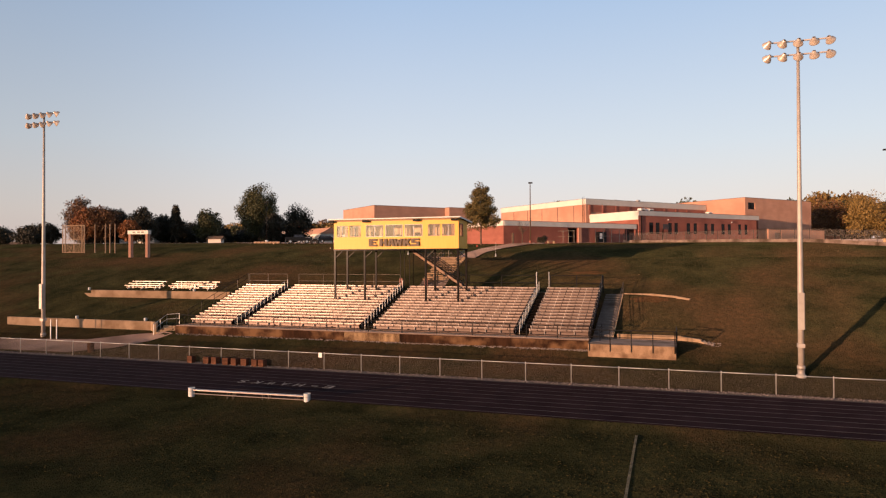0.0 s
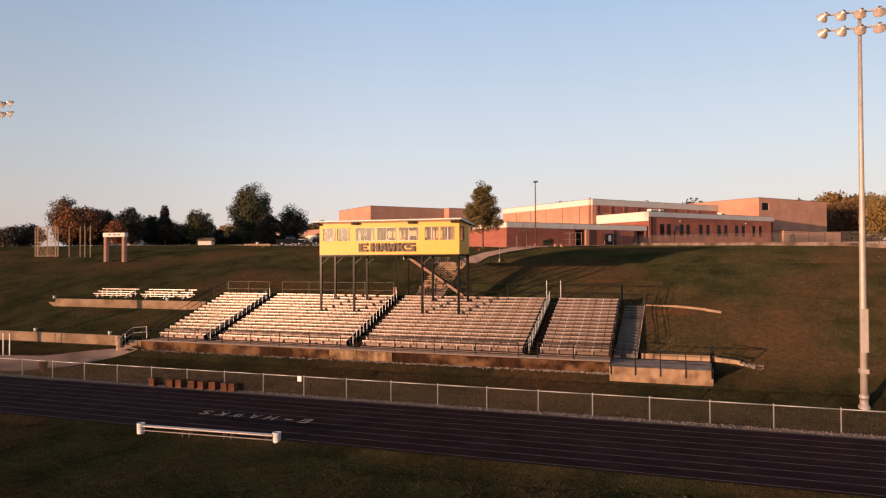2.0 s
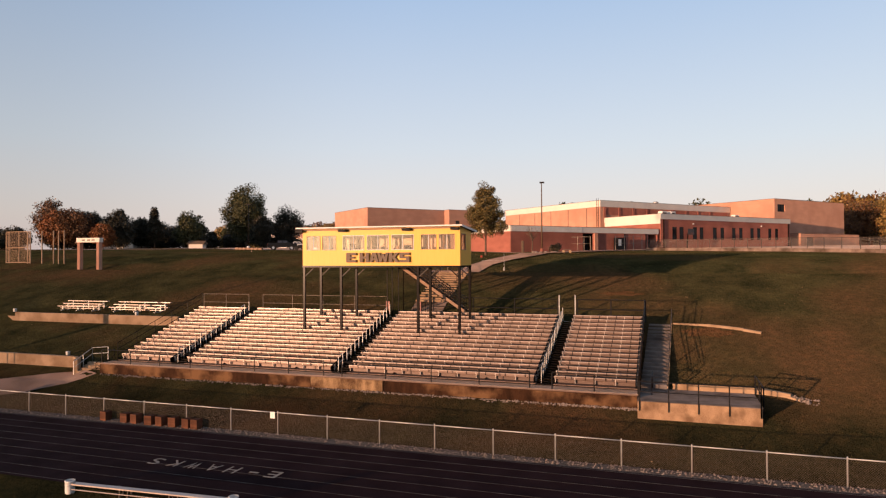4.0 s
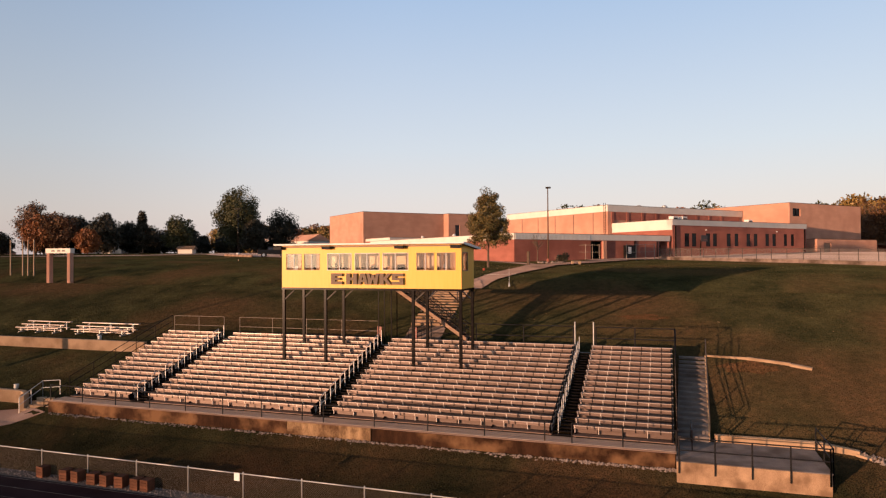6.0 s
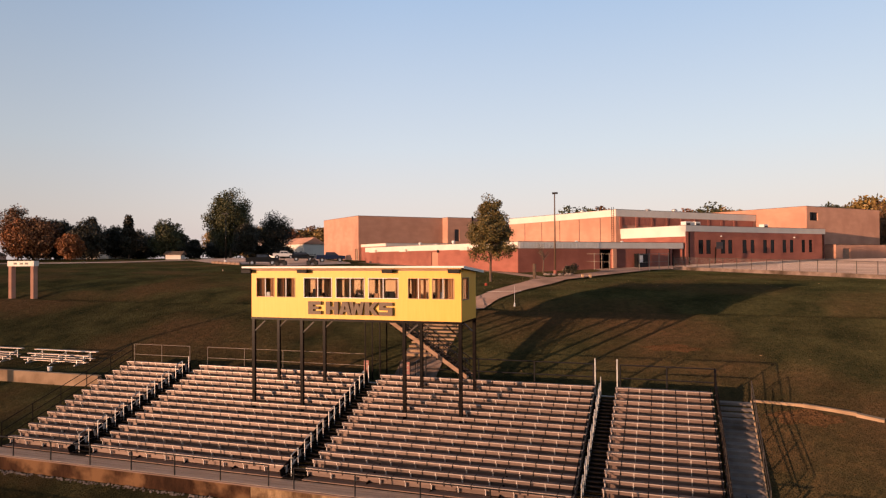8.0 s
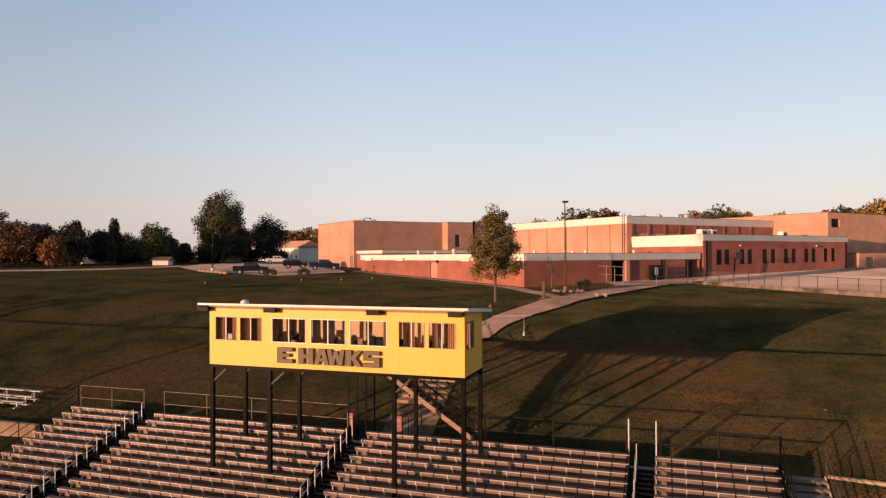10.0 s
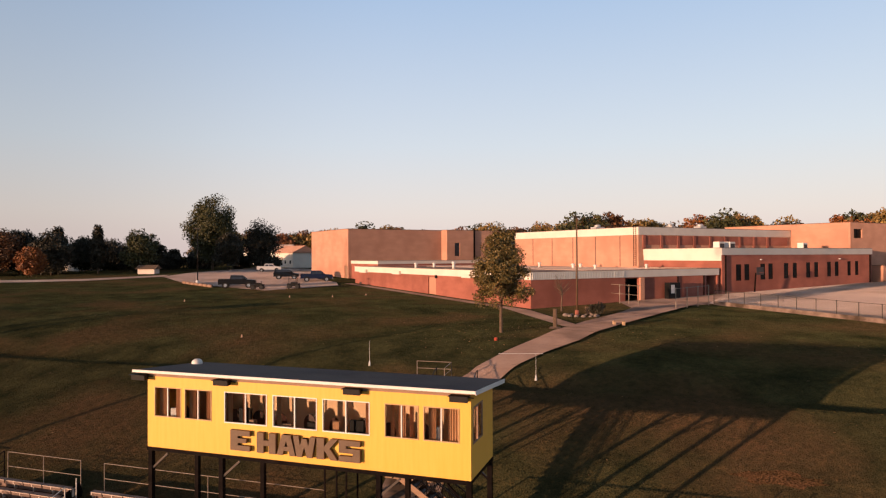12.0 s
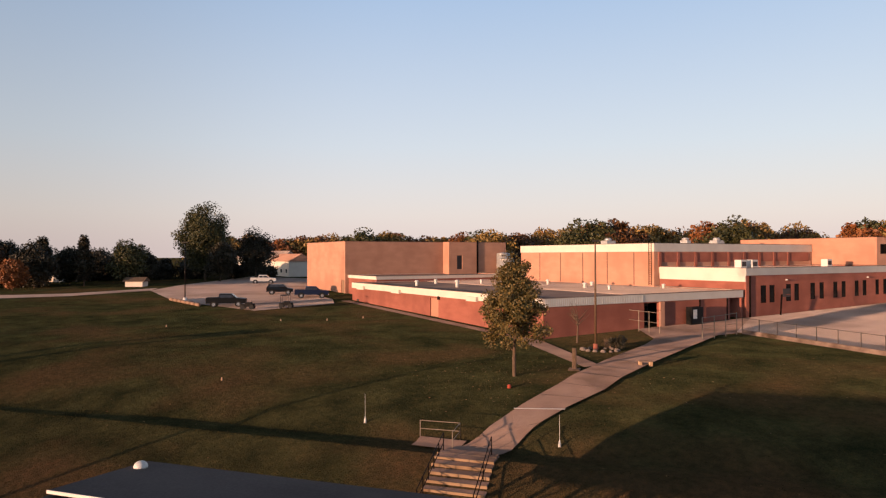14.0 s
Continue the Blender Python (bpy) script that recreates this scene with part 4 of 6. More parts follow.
def block_letter(ch, w, h, d):
    s = Shape()
    for k, q in enumerate(STROKES[ch]):
        e = 0.002 * k
        if len(q) == 4:
            s.box(q[0] * w, -d - e, q[1] * h, q[2] * w, 0, q[3] * h)
        else:
            (ax, az), (bx, bz), t = q
            s.add([(x * w + o * t * w / 2, y, z * h) for y in (-d - e, 0) for x, z, o in ((ax, az, -1), (ax, az, 1), (bx, bz, 1), (bx, bz, -1))],
                  [(0, 1, 2, 3), (7, 6, 5, 4), (0, 4, 5, 1), (1, 5, 6, 2), (2, 6, 7, 3), (3, 7, 4, 0)])
    return s


letters = thing("wall_lettering", "brown block letters reading E HAWKS on the press box", "lettering")
for ch, a, b in (("E", -26.47, -25.67), ("H", -25.39, -24.64), ("A", -24.60, -23.86), ("W", -23.96, -23.10), ("K", -23.06, -22.28), ("S", -22.23, -21.46)):
    part("letter", block_letter(ch, b - a, 0.7, 0.14), BROWN, letters).location = (a, YF - 0.01, 9.41)
paint = thing("track_lettering", "faded white painted letters E-HAWKS on the track", "lettering")
for k, ch in enumerate("E-HAWKS"):
    me = glyph(ch, 0.6 if ch != "-" else 0.46, 0.82 if ch != "-" else 0.16, 0.002, 0.0)
    me.materials.clear(), me.materials.append(PAINT_WHITE)
    part("letter", me, None, paint).matrix_world = pose(-20.5 - 1.075 * k, -5.58 - (0.34 if ch == "-" else 0), 0.032, 0, 0, 180)

# stair up to the press box
st = thing("access_stair", "weathered steel stair up to the press box", "stairs")
SA, SB = Vector((-23.9, 16.6, 9.15)), Vector((-18.5, 16.6, 5.62))
for y in (16.2, 17.1):
    part("stringer", Shape().beam((SA.x, y, SA.z), (SB.x, y, SB.z), 0.05, 0.22), WOOD, st)
    part("handrail", Shape().tube((SA.x, y, SA.z + 0.95), (SB.x, y, SB.z + 0.95), 0.025, n=6).tube((SA.x, y, SA.z + 0.5), (SB.x, y, SB.z + 0.5), 0.02, n=6), DARK_STEEL, st)
for i in range(17):
    p = SA.lerp(SB, (i + 0.5) / 17)
    part("tread", Shape().box(p.x - 0.17, 16.24, p.z - 0.03, p.x + 0.17, 17.06, p.z + 0.02), DARK_STEEL, st)
    part("riser", Shape().box(p.x - 0.17, 16.25, p.z - 0.2, p.x - 0.15, 17.05, p.z - 0.03), DARK_STEEL, st)
    if i % 2 == 0:
        for y in (16.2, 17.1):
            part("baluster", Shape().tube((p.x, y, p.z), (p.x, y, p.z + 0.95), 0.018, n=6), DARK_STEEL, st)
for y in (16.2, 17.1):
    infill = Shape()
    for k in range(44):
        for lean in (-1, 1):
            f0, f1 = k / 44, k / 44 + lean * 0.085
            if 0 <= f1 <= 1:
                infill.beam(SA.lerp(SB, f0) + Vector((0, y - 16.6, 0.1)), SA.lerp(SB, f1) + Vector((0, y - 16.6, 0.92)), 0.012, 0.012)
    part("wire_infill", infill, DARK_STEEL, st, "dark crossed-wire rail infill")
part("landing", Shape().box(-24.9, 15.2, 9.05, -23.8, 17.2, 9.15), DARK_STEEL, st)
for x in (-24.85, -23.9):
    for y in (16.15, 17.15):
        part("landing_post", Shape().box(x - 0.03, y - 0.03, ground_z(x, y) - 0.2, x + 0.03, y + 0.03, 10.1 if x < -24 else 9.05), DARK_STEEL, st)

# wide steps up the hill
hs = thing("hill_steps", "broad pinkish concrete steps climbing the hillside", "steps")
HILL_STEPS, STEP_RUN = 15, 0.72
for i in range(HILL_STEPS):
    y = 20.65 + STEP_RUN * i
    x0, x1 = -25.58 + 0.13 * (31.5 - y), -22.49 + 0.1 * (31.5 - y)
    z = min(8.22, 6.05 + 0.171 * i)
    part("step", Shape().box(x0 + 0.02 * math.sin(i * 9), y, z - 0.3, x1 + 0.02 * math.sin(i * 5), y + STEP_RUN + 0.01, z + 0.155), PAVING, hs)
    # paler facing over each riser, its sunlit brightness put into the colour
    part("lit_riser_face", Shape().box(x0 - 0.03, y - 0.05, z - 0.03, x1 + 0.03, y - 0.002, z + 0.16), CONCRETE_PALE, hs)
tagged(part("pavement", strip([(-23.6, 16.9), (-24.15, 20.65)], [(-20.9, 16.9), (-21.4, 20.65)], 3, 0.04), CONCRETE_RAMP), "worn grey-brown paved ramp behind the bleachers", "walkway", kind="structure")
for xa, xb in ((-22.15, -22.72), (-24.75, -25.3)):
    guard("railing", "dark double handrail beside the hill steps", [(xa, 25.7, 7.25), (xb, 31.1, 8.35)], 0.95, DARK_STEEL, 1.1 if xa < -24 else 2.7, (1.0, 0.45), r=0.026)
guard("railing", "dark gate railing at the aisle head", [(-22.9, 16.75, 5.2), (-21.9, 16.75, 5.2), (-21.9, 17.6, 5.3)], 1.1, DARK_STEEL, 0.35, (1.0, 0.5, 0.15), r=0.018)
for gx0, gy0 in ((-22.4, 16.70), (-25.0, 16.62)):
    gb = thing("gate_board", "narrow red and white notice board on the gate", "sign", pose(gx0, gy0, 5.35), "gate boards")
    part("panel", Shape().box(-0.16, -0.02, 0, 0.16, 0.0, 0.95, c=0.004), SIGN_RED, gb)
    for k in range(3):
        part("white_bar", Shape().box(-0.1, -0.026, 0.16 + 0.28 * k, 0.1, -0.021, 0.23 + 0.28 * k), RAIL_PALE, gb)
guard("railing", "grey rail at the small landing", [(-27.3, 33.0, ground_z(-27.3, 33)), (-25.0, 33.1, ground_z(-25, 33.1)), (-25.0, 31.7, ground_z(-25, 31.7))], 1.0, RAIL_PALE, 2.4, r=0.02)


# ---- floodlight masts ----
def mast(x, y, z, label):
    t = thing("light_mast", label, "light mast", pose(x, y, z), "floodlight masts")
    part("pole", Shape().lathe((0, 0, 0), [(0.19, 0), (0.175, 6), (0.13, 14), (0.09, 22.3)], 16), POLE_STEEL, t, smooth=True)
    part("base_collar", Shape().lathe((0, 0, -0.3), [(0.30, 0), (0.30, 0.5), (0.22, 0.55), (0.22, 0.9), (0.25, 0.92), (0.25, 1.1), (0.19, 1.12)], 16), POLE_STEEL, t, smooth=True)
    part("service_box", Shape().box(-0.2, -0.34, 3.2, 0.2, -0.14, 5.6, c=0.04).box(-0.21, -0.22, 2.0, 0.21, 0.22, 2.25), POLE_STEEL, t, "pale metal cabinet strapped to the pole")
    for h in (21.35, 22.25):
        part("cross_arm", Shape().beam((-1.95, 0, h), (1.95, 0, h), 0.09, 0.09), POLE_STEEL, t)
        for k in range(5):
            lx = -1.84 + 0.92 * k
            m = pose(lx, -0.2, h - 0.15, 62 + 6 * math.sin(k * 3 + h), 0, 22 * (k - 2) * -0.7) @ Matrix.Scale(0.86, 4)
            s = Shape()
            n, prof = 16, [(0.05, 0.34), (0.14, 0.32), (0.16, 0.16), (0.30, 0.02), (0.36, -0.14), (0.37, -0.16), (0.33, -0.13), (0.12, 0.02)]
            s.v = [tuple(m @ Vector((r * math.cos(2 * math.pi * i / n), r * math.sin(2 * math.pi * i / n), zz))) for r, zz in prof for i in range(n)]
            s.f = [(a * n + i, a * n + (i + 1) % n, (a + 1) * n + (i + 1) % n, (a + 1) * n + i) for a in range(len(prof) - 1) for i in range(n)] + [tuple(range(n))]
            lamp = part("floodlight_head", s, LAMP_CREAM, t, "cream metal floodlight bowl", True)
            ls = Shape()
            ls.v = [tuple(m @ Vector((0.32 * math.cos(2 * math.pi * i / n), 0.32 * math.sin(2 * math.pi * i / n), -0.12))) for i in range(n)]
            ls.f = [tuple(range(n))]
            part("lens", ls, LAMP_LENS, lamp, "dark amber lens")
    return t


mast(8.25, 4.7, 0.35, "tall pale steel floodlight mast behind the fence")
mast(-57.75, 4.7, 0.3, "tall pale steel floodlight mast by the apron")

# ---- bench, crates and bin by the track ----
bench = thing("team_bench", "long aluminium team bench on the grass", "bench", pose(-28.1, -10.05, -0.24, 0, 0, 3.4))
part("seat_plank", Shape().box(0.15, -0.14, 0.40, 7.65, 0.14, 0.45), ALUMINIUM, bench)
part("lower_rail", Shape().tube((0.15, -0.11, 0.21), (7.65, -0.11, 0.21), 0.02, n=6), ALUMINIUM, bench)
for x in (2.55, 2.95, 4.95, 5.35, 7.3):
    part("leg", Shape().beam((x, -0.12, 0), (x, -0.08, 0.42), 0.035, 0.035).beam((x, 0.14, 0), (x, 0.10, 0.42), 0.035, 0.035).beam((x, -0.12, 0.1), (x, 0.14, 0.1), 0.03, 0.03), RAIL_GREY, bench)
for x in (-28.15, -20.25):
    t = thing("bench_barrel", "white plastic barrel at the end of the team bench", "barrel", pose(x, -10.05 if x < -25 else -9.62, -0.24 if x < -25 else -0.2), "bench barrels")
    part("body", Shape().lathe((0, 0, 0), [(0.175, 0), (0.19, 0.03), (0.195, 0.5), (0.205, 0.51), (0.205, 0.55), (0.175, 0.55), (0.17, 0.47), (0.02, 0.46)], 16), PLASTIC_WHITE, t, smooth=True)
    part("band", Shape().lathe((0, 0, 0.34), [(0.193, 0), (0.204, 0.01), (0.204, 0.04), (0.193, 0.05)], 16), GALVANISED, t, smooth=True)
for x in (-36.15, -34.6, -33.85, -32.8, -32.0, -31.15, -30.15, -29.55):
    t = thing("track_crate", "brown wooden crate standing by the fence", "crate", pose(x, -0.32 + 0.04 * math.sin(x * 5), 0.03, 0, 0, 6 * math.sin(x * 3)), "crates by the track")
    for k in range(4):
        part("slat", Shape().box(-0.24, -0.24, 0.01 + 0.138 * k, 0.24, -0.215, 0.13 + 0.138 * k), WOOD_DARK, t)
    part("body", Shape().box(-0.225, -0.215, 0.0, 0.225, 0.225, 0.54), WOOD_DARK, t)
t = thing("litter_bin", "dark round litter bin on the apron", "bin", pose(-48.1, 1.2, ground_z(-48.1, 1.2) + 0.03))
part("body", Shape().lathe((0, 0, 0), [(0.26, 0), (0.3, 0.8), (0.32, 0.82), (0.25, 0.84)], 14), WOOD_DARK, t, smooth=True)
gate = thing("board_frame", "small pale board on two posts by the mast", "sign frame", pose(-56.2, 4.2, ground_z(-56.2, 4.2)))
for x in (0, 0.75):
    part("post", Shape().box(x - 0.035, -0.035, -0.2, x + 0.035, 0.035, 1.9), PLASTIC_WHITE, gate)
rng = random.Random(4)
ss = Shape()
for k in range(3200):
    x, y, r = rng.uniform(-66, 24), rng.uniform(-0.66, 0.12), rng.uniform(0.02, 0.058)
    h = [rng.uniform(0.6, 1.2) * r for _ in range(6)]
    ss.add([(x + h[0], y, 0.03), (x, y + h[1], 0.03), (x - h[2], y, 0.03), (x, y - h[3], 0.03), (x + 0.2 * r, y, 0.03 + h[4]), (x - 0.3 * r, y + 0.2 * r, 0.03 + h[5] * 0.8)],
           [(0, 1, 4), (1, 5, 4), (1, 2, 5), (2, 3, 5), (3, 4, 5), (3, 0, 4)])
for k in range(900):
    x, r = -5.2 - 37.8 * rng.random() ** 1.4, rng.uniform(0.03, 0.10)
    y = 5.88 - abs(rng.gauss(0, 0.06))
    z = ground_z(x, y)
    h = [rng.uniform(0.6, 1.2) * r for _ in range(5)]
    ss.add([(x + h[0], y, z), (x, y + h[1], z), (x - h[2], y, z), (x, y - h[3], z), (x + 0.2 * r, y, z + h[4])], [(0, 1, 4), (1, 2, 4), (2, 3, 4), (3, 0, 4)])
for k in range(46):
    x, r = 2.5 + rng.gauss(0.3, 0.35), rng.uniform(0.05, 0.15)
    y = 8.6 - 0.35 * (x - 2.5) + rng.gauss(0, 0.2)
    z = ground_z(x, y)
    h = [rng.uniform(0.6, 1.2) * r for _ in range(5)]
    ss.add([(x + h[0], y, z), (x, y + h[1], z), (x - h[2], y, z), (x, y - h[3], z), (x + 0.2 * r, y, z + h[4])], [(0, 1, 4), (1, 2, 4), (2, 3, 4), (3, 0, 4)])
tagged(part("stones", ss, STONE), "loose pale stones along the fence and the stand wall", "stones", kind="stuff")

# ---- arch on the hill ----
arch = thing("brick_arch", "free-standing tan gateway arch on the hilltop", "arch", pose(-73.6, 31.9, ground_z(-73.6, 31.9) - 0.1, 0, 0, 4))
for x in (0.0, 2.85):
    part("pillar", Shape().box(x, 0, 0, x + 0.42, 0.55, 3.5, c=0.03), BRICK_TAN, arch)
part("lintel", Shape().box(-0.1, -0.05, 3.5, 3.37, 0.6, 4.05, c=0.03), CREAM, arch)
for x in (0.75, 1.55, 2.2):
    part("plaque", Shape().box(x, -0.07, 3.68, x + 0.45, -0.052, 3.88), DOOR_DARK, arch)

# ---- school ----
FRAME = Matrix.Translation((O.x, O.y, 0)) @ Matrix.Rotation(radians(49), 4, "Z")
GZ = 10.0


def block(name, label, wall_mat, u0, v0, u1, v1, top, roof_mat, fascia, base=GZ, holes=(), fascia_mat=None):
    """A flat-roofed wing: four walls with openings in the front and left ones, roof slab, fascia."""
    t = thing(name, label, "school building", FRAME)
    front = [h[1:] for h in holes if h[0] == "front"]
    left = [h[1:] for h in holes if h[0] == "left"]
    part("front_wall", holed(u1 - u0, base, top - 0.02, 0, 0.3, [(a - u0, b, c - u0, d) for a, b, c, d in front]), wall_mat, t).location = (u0, v0, 0)
    lw = part("side_wall", holed(v1 - v0 - 0.3, base, top - 0.02, 0, 0.3, [(v1 - c, b, v1 - a, d) for a, b, c, d in left]), wall_mat, t)
    lw.location, lw.rotation_euler = (u0, v1, 0), (0, 0, -math.pi / 2)
    part("side_wall", Shape().box(u1 - 0.3, v0 + 0.3, base, u1, v1, top - 0.02), wall_mat, t)
    part("back_wall", Shape().box(u0 + 0.3, v1 - 0.3, base, u1 - 0.3, v1, top - 0.02), wall_mat, t)
    part("roof", Shape().box(u0 + 0.28, v0 + 0.28, top - 0.35, u1 - 0.28, v1 - 0.28, top - 0.12), roof_mat, t)
    if fascia:
        fm = fascia_mat or CREAM
        e = 0.08
        for x0, y0, x1, y1 in ((u0 - e, v0 - e, u1 + e, v0 - 0.003), (u0 - e, v0 - 0.003, u0 - 0.003, v1 + e), (u1 + 0.003, v0 - 0.003, u1 + e, v1 + e), (u0 - 0.003, v1 + 0.003, u1 + 0.003, v1 + e)):
            part("fascia", Shape().box(x0, y0, top - fascia, x1, y1, top + 0.03), fm, t)
        part("coping", Shape().box(u0 - 0.11, v0 - 0.11, top + 0.032, u1 + 0.11, v0 + 0.3, top + 0.09).box(u0 - 0.11, v0 + 0.3, top + 0.032, u0 + 0.3, v1 + 0.11, top + 0.09).box(u1 - 0.3, v0 + 0.3, top + 0.032, u1 + 0.11, v1 + 0.11, top + 0.09), ROOF_DARK, t)
    else:
        part("coping", Shape().box(u0 - 0.05, v0 - 0.05, top - 0.018, u1 + 0.05, v0 + 0.32, top + 0.05).box(u0 - 0.05, v0 + 0.32, top - 0.018, u0 + 0.32, v1, top + 0.05).box(u1 - 0.32, v0 + 0.32, top - 0.018, u1 + 0.05, v1, top + 0.05), BROWN, t)
    return t


def door(t, side, a, b, z0, z1, mat=DOOR_DARK, at=0.0):
    """A closed leaf set back in an opening."""
    s = Shape().box(a, at + 0.16, z0, b, at + 0.21, z1) if side == "front" else Shape().box(at + 0.16, a, z0, at + 0.21, b, z1)
    d = part("door", s, mat, t)
    k = Shape().box(b - 0.2, at + 0.10, z0 + 1.0, b - 0.1, at + 0.16, z0 + 1.15) if side == "front" else Shape().box(at + 0.10, a + 0.1, z0 + 1.0, at + 0.16, a + 0.2, z0 + 1.15)
    part("handle", k, CHROME, d)


low = block("school_low_wing", "low red-brick school wing with a cream fascia", BRICK_RED, 0, 0, 30.2, 46.8, 14.35, ROOF_DARK, 0.8,
            holes=[("front", 13.7, GZ, 15.95, 13.45), ("front", 27.9, GZ, 30.0, 13.5), ("left", 20.0, GZ, 22.1, 13.35)])
for a, b in ((13.7, 15.95), (27.9, 30.0)):
    part("doorway_back", Shape().box(a - 0.1, 1.6, GZ, b + 0.1, 1.7, 13.6), DOOR_DARK, low)
    for x in (a + 0.15, (a + b) / 2 + 0.03):
        dd = part("door", Shape().box(x, 1.45, 10.7, x + (b - a) / 2 - 0.2, 1.52, 12.95), DARK_GLASS, low)
        part("handle", Shape().box(x + 0.1, 1.4, 11.7, x + 0.16, 1.45, 12.1), CHROME, dd)
part("pillar", Shape().box(15.95, -0.25, GZ, 16.6, 0.0, 13.5), BRICK_TAN, low)
door(low, "left", 20.0, 22.1, GZ, 13.3, BRICK_TAN)
part("door_lamp", Shape().box(-0.25, 19.6, 13.2, 0, 19.9, 13.6), BLACK, low)
for v0, v1 in ((41.7, 44.2), (29.9, 32.3), (11.1, 13.1)):
    part("wall_unit", Shape().box(-0.45, v0, 13.45, 0, v1, 13.95, c=0.05), CREAM, low, "cream box unit under the fascia")
for k in range(56):
    part("fascia_rib", Shape().box(0.15 + 0.24 * k, -0.13, 13.58, 0.25 + 0.24 * k, -0.081, 14.3), TRIM_WHITE, low)
for x in (22.5, 27.3):
    part("downpipe", Shape().box(x, -0.1, 10.2, x + 0.12, 0, 13.55), CREAM if x < 5 else DARK_STEEL, low)
part("vent_grille", Shape().box(-0.06, 44.2, 11.4, 0, 45.0, 11.9), DOOR_DARK, low)
part("ledge_roof", Shape().box(13.2, 0.4, 14.24, 29.8, 46.4, 14.29), ROOF_GREY, low, "paler gravel part of the roof")
for x, y, h, r in ((4, 33, 0.9, 0.3), (7, 27, 1.1, 0.32), (12, 22, 0.7, 0.25), (10, 38, 0.8, 0.3), (20, 16, 0.8, 0.3), (22, 26, 0.9, 0.28), (25, 20, 0.7, 0.3), (27, 9, 0.7, 0.25), (15, 33, 0.8, 0.25), (18.5, 10, 0.7, 0.25)):
    t = thing("roof_vent", "white sheet-metal vent on the flat roof", "roof vent", FRAME @ Matrix.Translation((x, y, 14.22)), "roof vents")
    part("pipe", Shape().lathe((0, 0, 0), [(r * 0.7, 0), (r * 0.6, h * 0.7)], 10), TRIM_WHITE, t, smooth=True)
    part("cap", Shape().lathe((0, 0, h * 0.65), [(r, 0), (r, h * 0.15), (r * 0.5, h * 0.3)], 10), TRIM_WHITE, t, smooth=True)

WINGW = [(33.55, 34.65), (35.3, 36.35), (38.7, 39.75), (40.45, 41.45), (43.95, 45.0), (46.0, 47.0), (49.2, 50.2), (51.2, 52.2), (54.45, 55.45), (56.45, 57.45), (59.8, 60.75), (61.9, 62.85)]
wing = block("school_classroom_wing", "red-brick classroom wing with narrow dark windows", BRICK_RED, 30.75, -0.15, 66.6, 12.9, 16.95, ROOF_GREY, 0.85,
             holes=[("front", a, 12.72 + 0.008 * (a - 33), b, 14.85 + 0.008 * (a - 33)) for a, b in WINGW])
for a, b in WINGW:
    z0, z1 = 12.72 + 0.008 * (a - 33), 14.85 + 0.008 * (a - 33)
    w = part("window_frame", Shape().box(a, -0.13, z0, b, -0.05, z0 + 0.06).box(a, -0.13, z1 - 0.06, b, -0.05, z1).box(a, -0.13, z0 + 0.06, a + 0.06, -0.05, z1 - 0.06).box(b - 0.06, -0.13, z0 + 0.06, b, -0.05, z1 - 0.06).box(a + 0.06, -0.12, z0 + 0.55, b - 0.06, -0.06, z0 + 0.6), DARK_STEEL, wing)
    part("pane", Shape().box(a + 0.06, -0.095, z0 + 0.06, b - 0.06, -0.085, z1 - 0.06), DARK_GLASS, w)
part("side_fascia", Shape().box(30.6, -0.14, 15.35, 30.745, 12.8, 16.1), CREAM, wing, "broad cream side fascia")
for x in (38.6, 57.5):
    part("wall_lamp", Shape().lathe((x, -0.3, 15.35), [(0.05, 0), (0.16, 0.05), (0.16, 0.15), (0.05, 0.2)], 10), TRIM_WHITE, wing, smooth=True)
for x in (31.3, 65.9):
    part("downpipe", Shape().box(x, -0.3, 10.5, x + 0.14, -0.15, 16.05), DARK_STEEL, wing)
for x, y in ((37, 5), (39.3, 5), (58.5, 6)):
    t = thing("rooftop_unit", "white box ventilation unit on the flat roof", "roof unit", FRAME @ Matrix.Translation((x, y, 16.83)), "roof units")
    part("body", Shape().box(-0.6, -0.5, 0, 0.6, 0.5, 1.1, c=0.04), TRIM_WHITE, t)
    part("grille", Shape().box(-0.45, -0.53, 0.25, 0.45, -0.502, 0.85), DOOR_DARK, t)

aud = block("school_auditorium", "tall tan-brick school hall with a white fascia", BRICK_TAN, 29.7, 12.95, 66.35, 42.5, 20.15, ROOF_GREY, 1.1)
for k in range(9):
    part("pilaster", Shape().box(30.5 + 3.65 * k, 12.78, 16.95, 31.0 + 3.65 * k, 12.95, 19.0), BRICK_RED, aud)
part("upper_band", Shape().box(30.6, 12.86, 17.6, 65.5, 12.946, 18.95), BRICK_RED, aud, "dark red recessed band of the clerestory")
for k in range(5):
    part("wall_joint", Shape().box(29.66, 16.5 + 5.2 * k, 14.4, 29.698, 16.6 + 5.2 * k, 19.0), DOOR_DARK, aud)
ladder = Shape().box(29.55, 13.3, 14.5, 29.6, 13.35, 20.6).box(29.55, 13.75, 14.5, 29.6, 13.8, 20.6)
for k in range(19):
    ladder.box(29.56, 13.35, 14.7 + 0.3 * k, 29.59, 13.75, 14.73 + 0.3 * k)
part("roof_ladder", ladder, DARK_STEEL, aud)
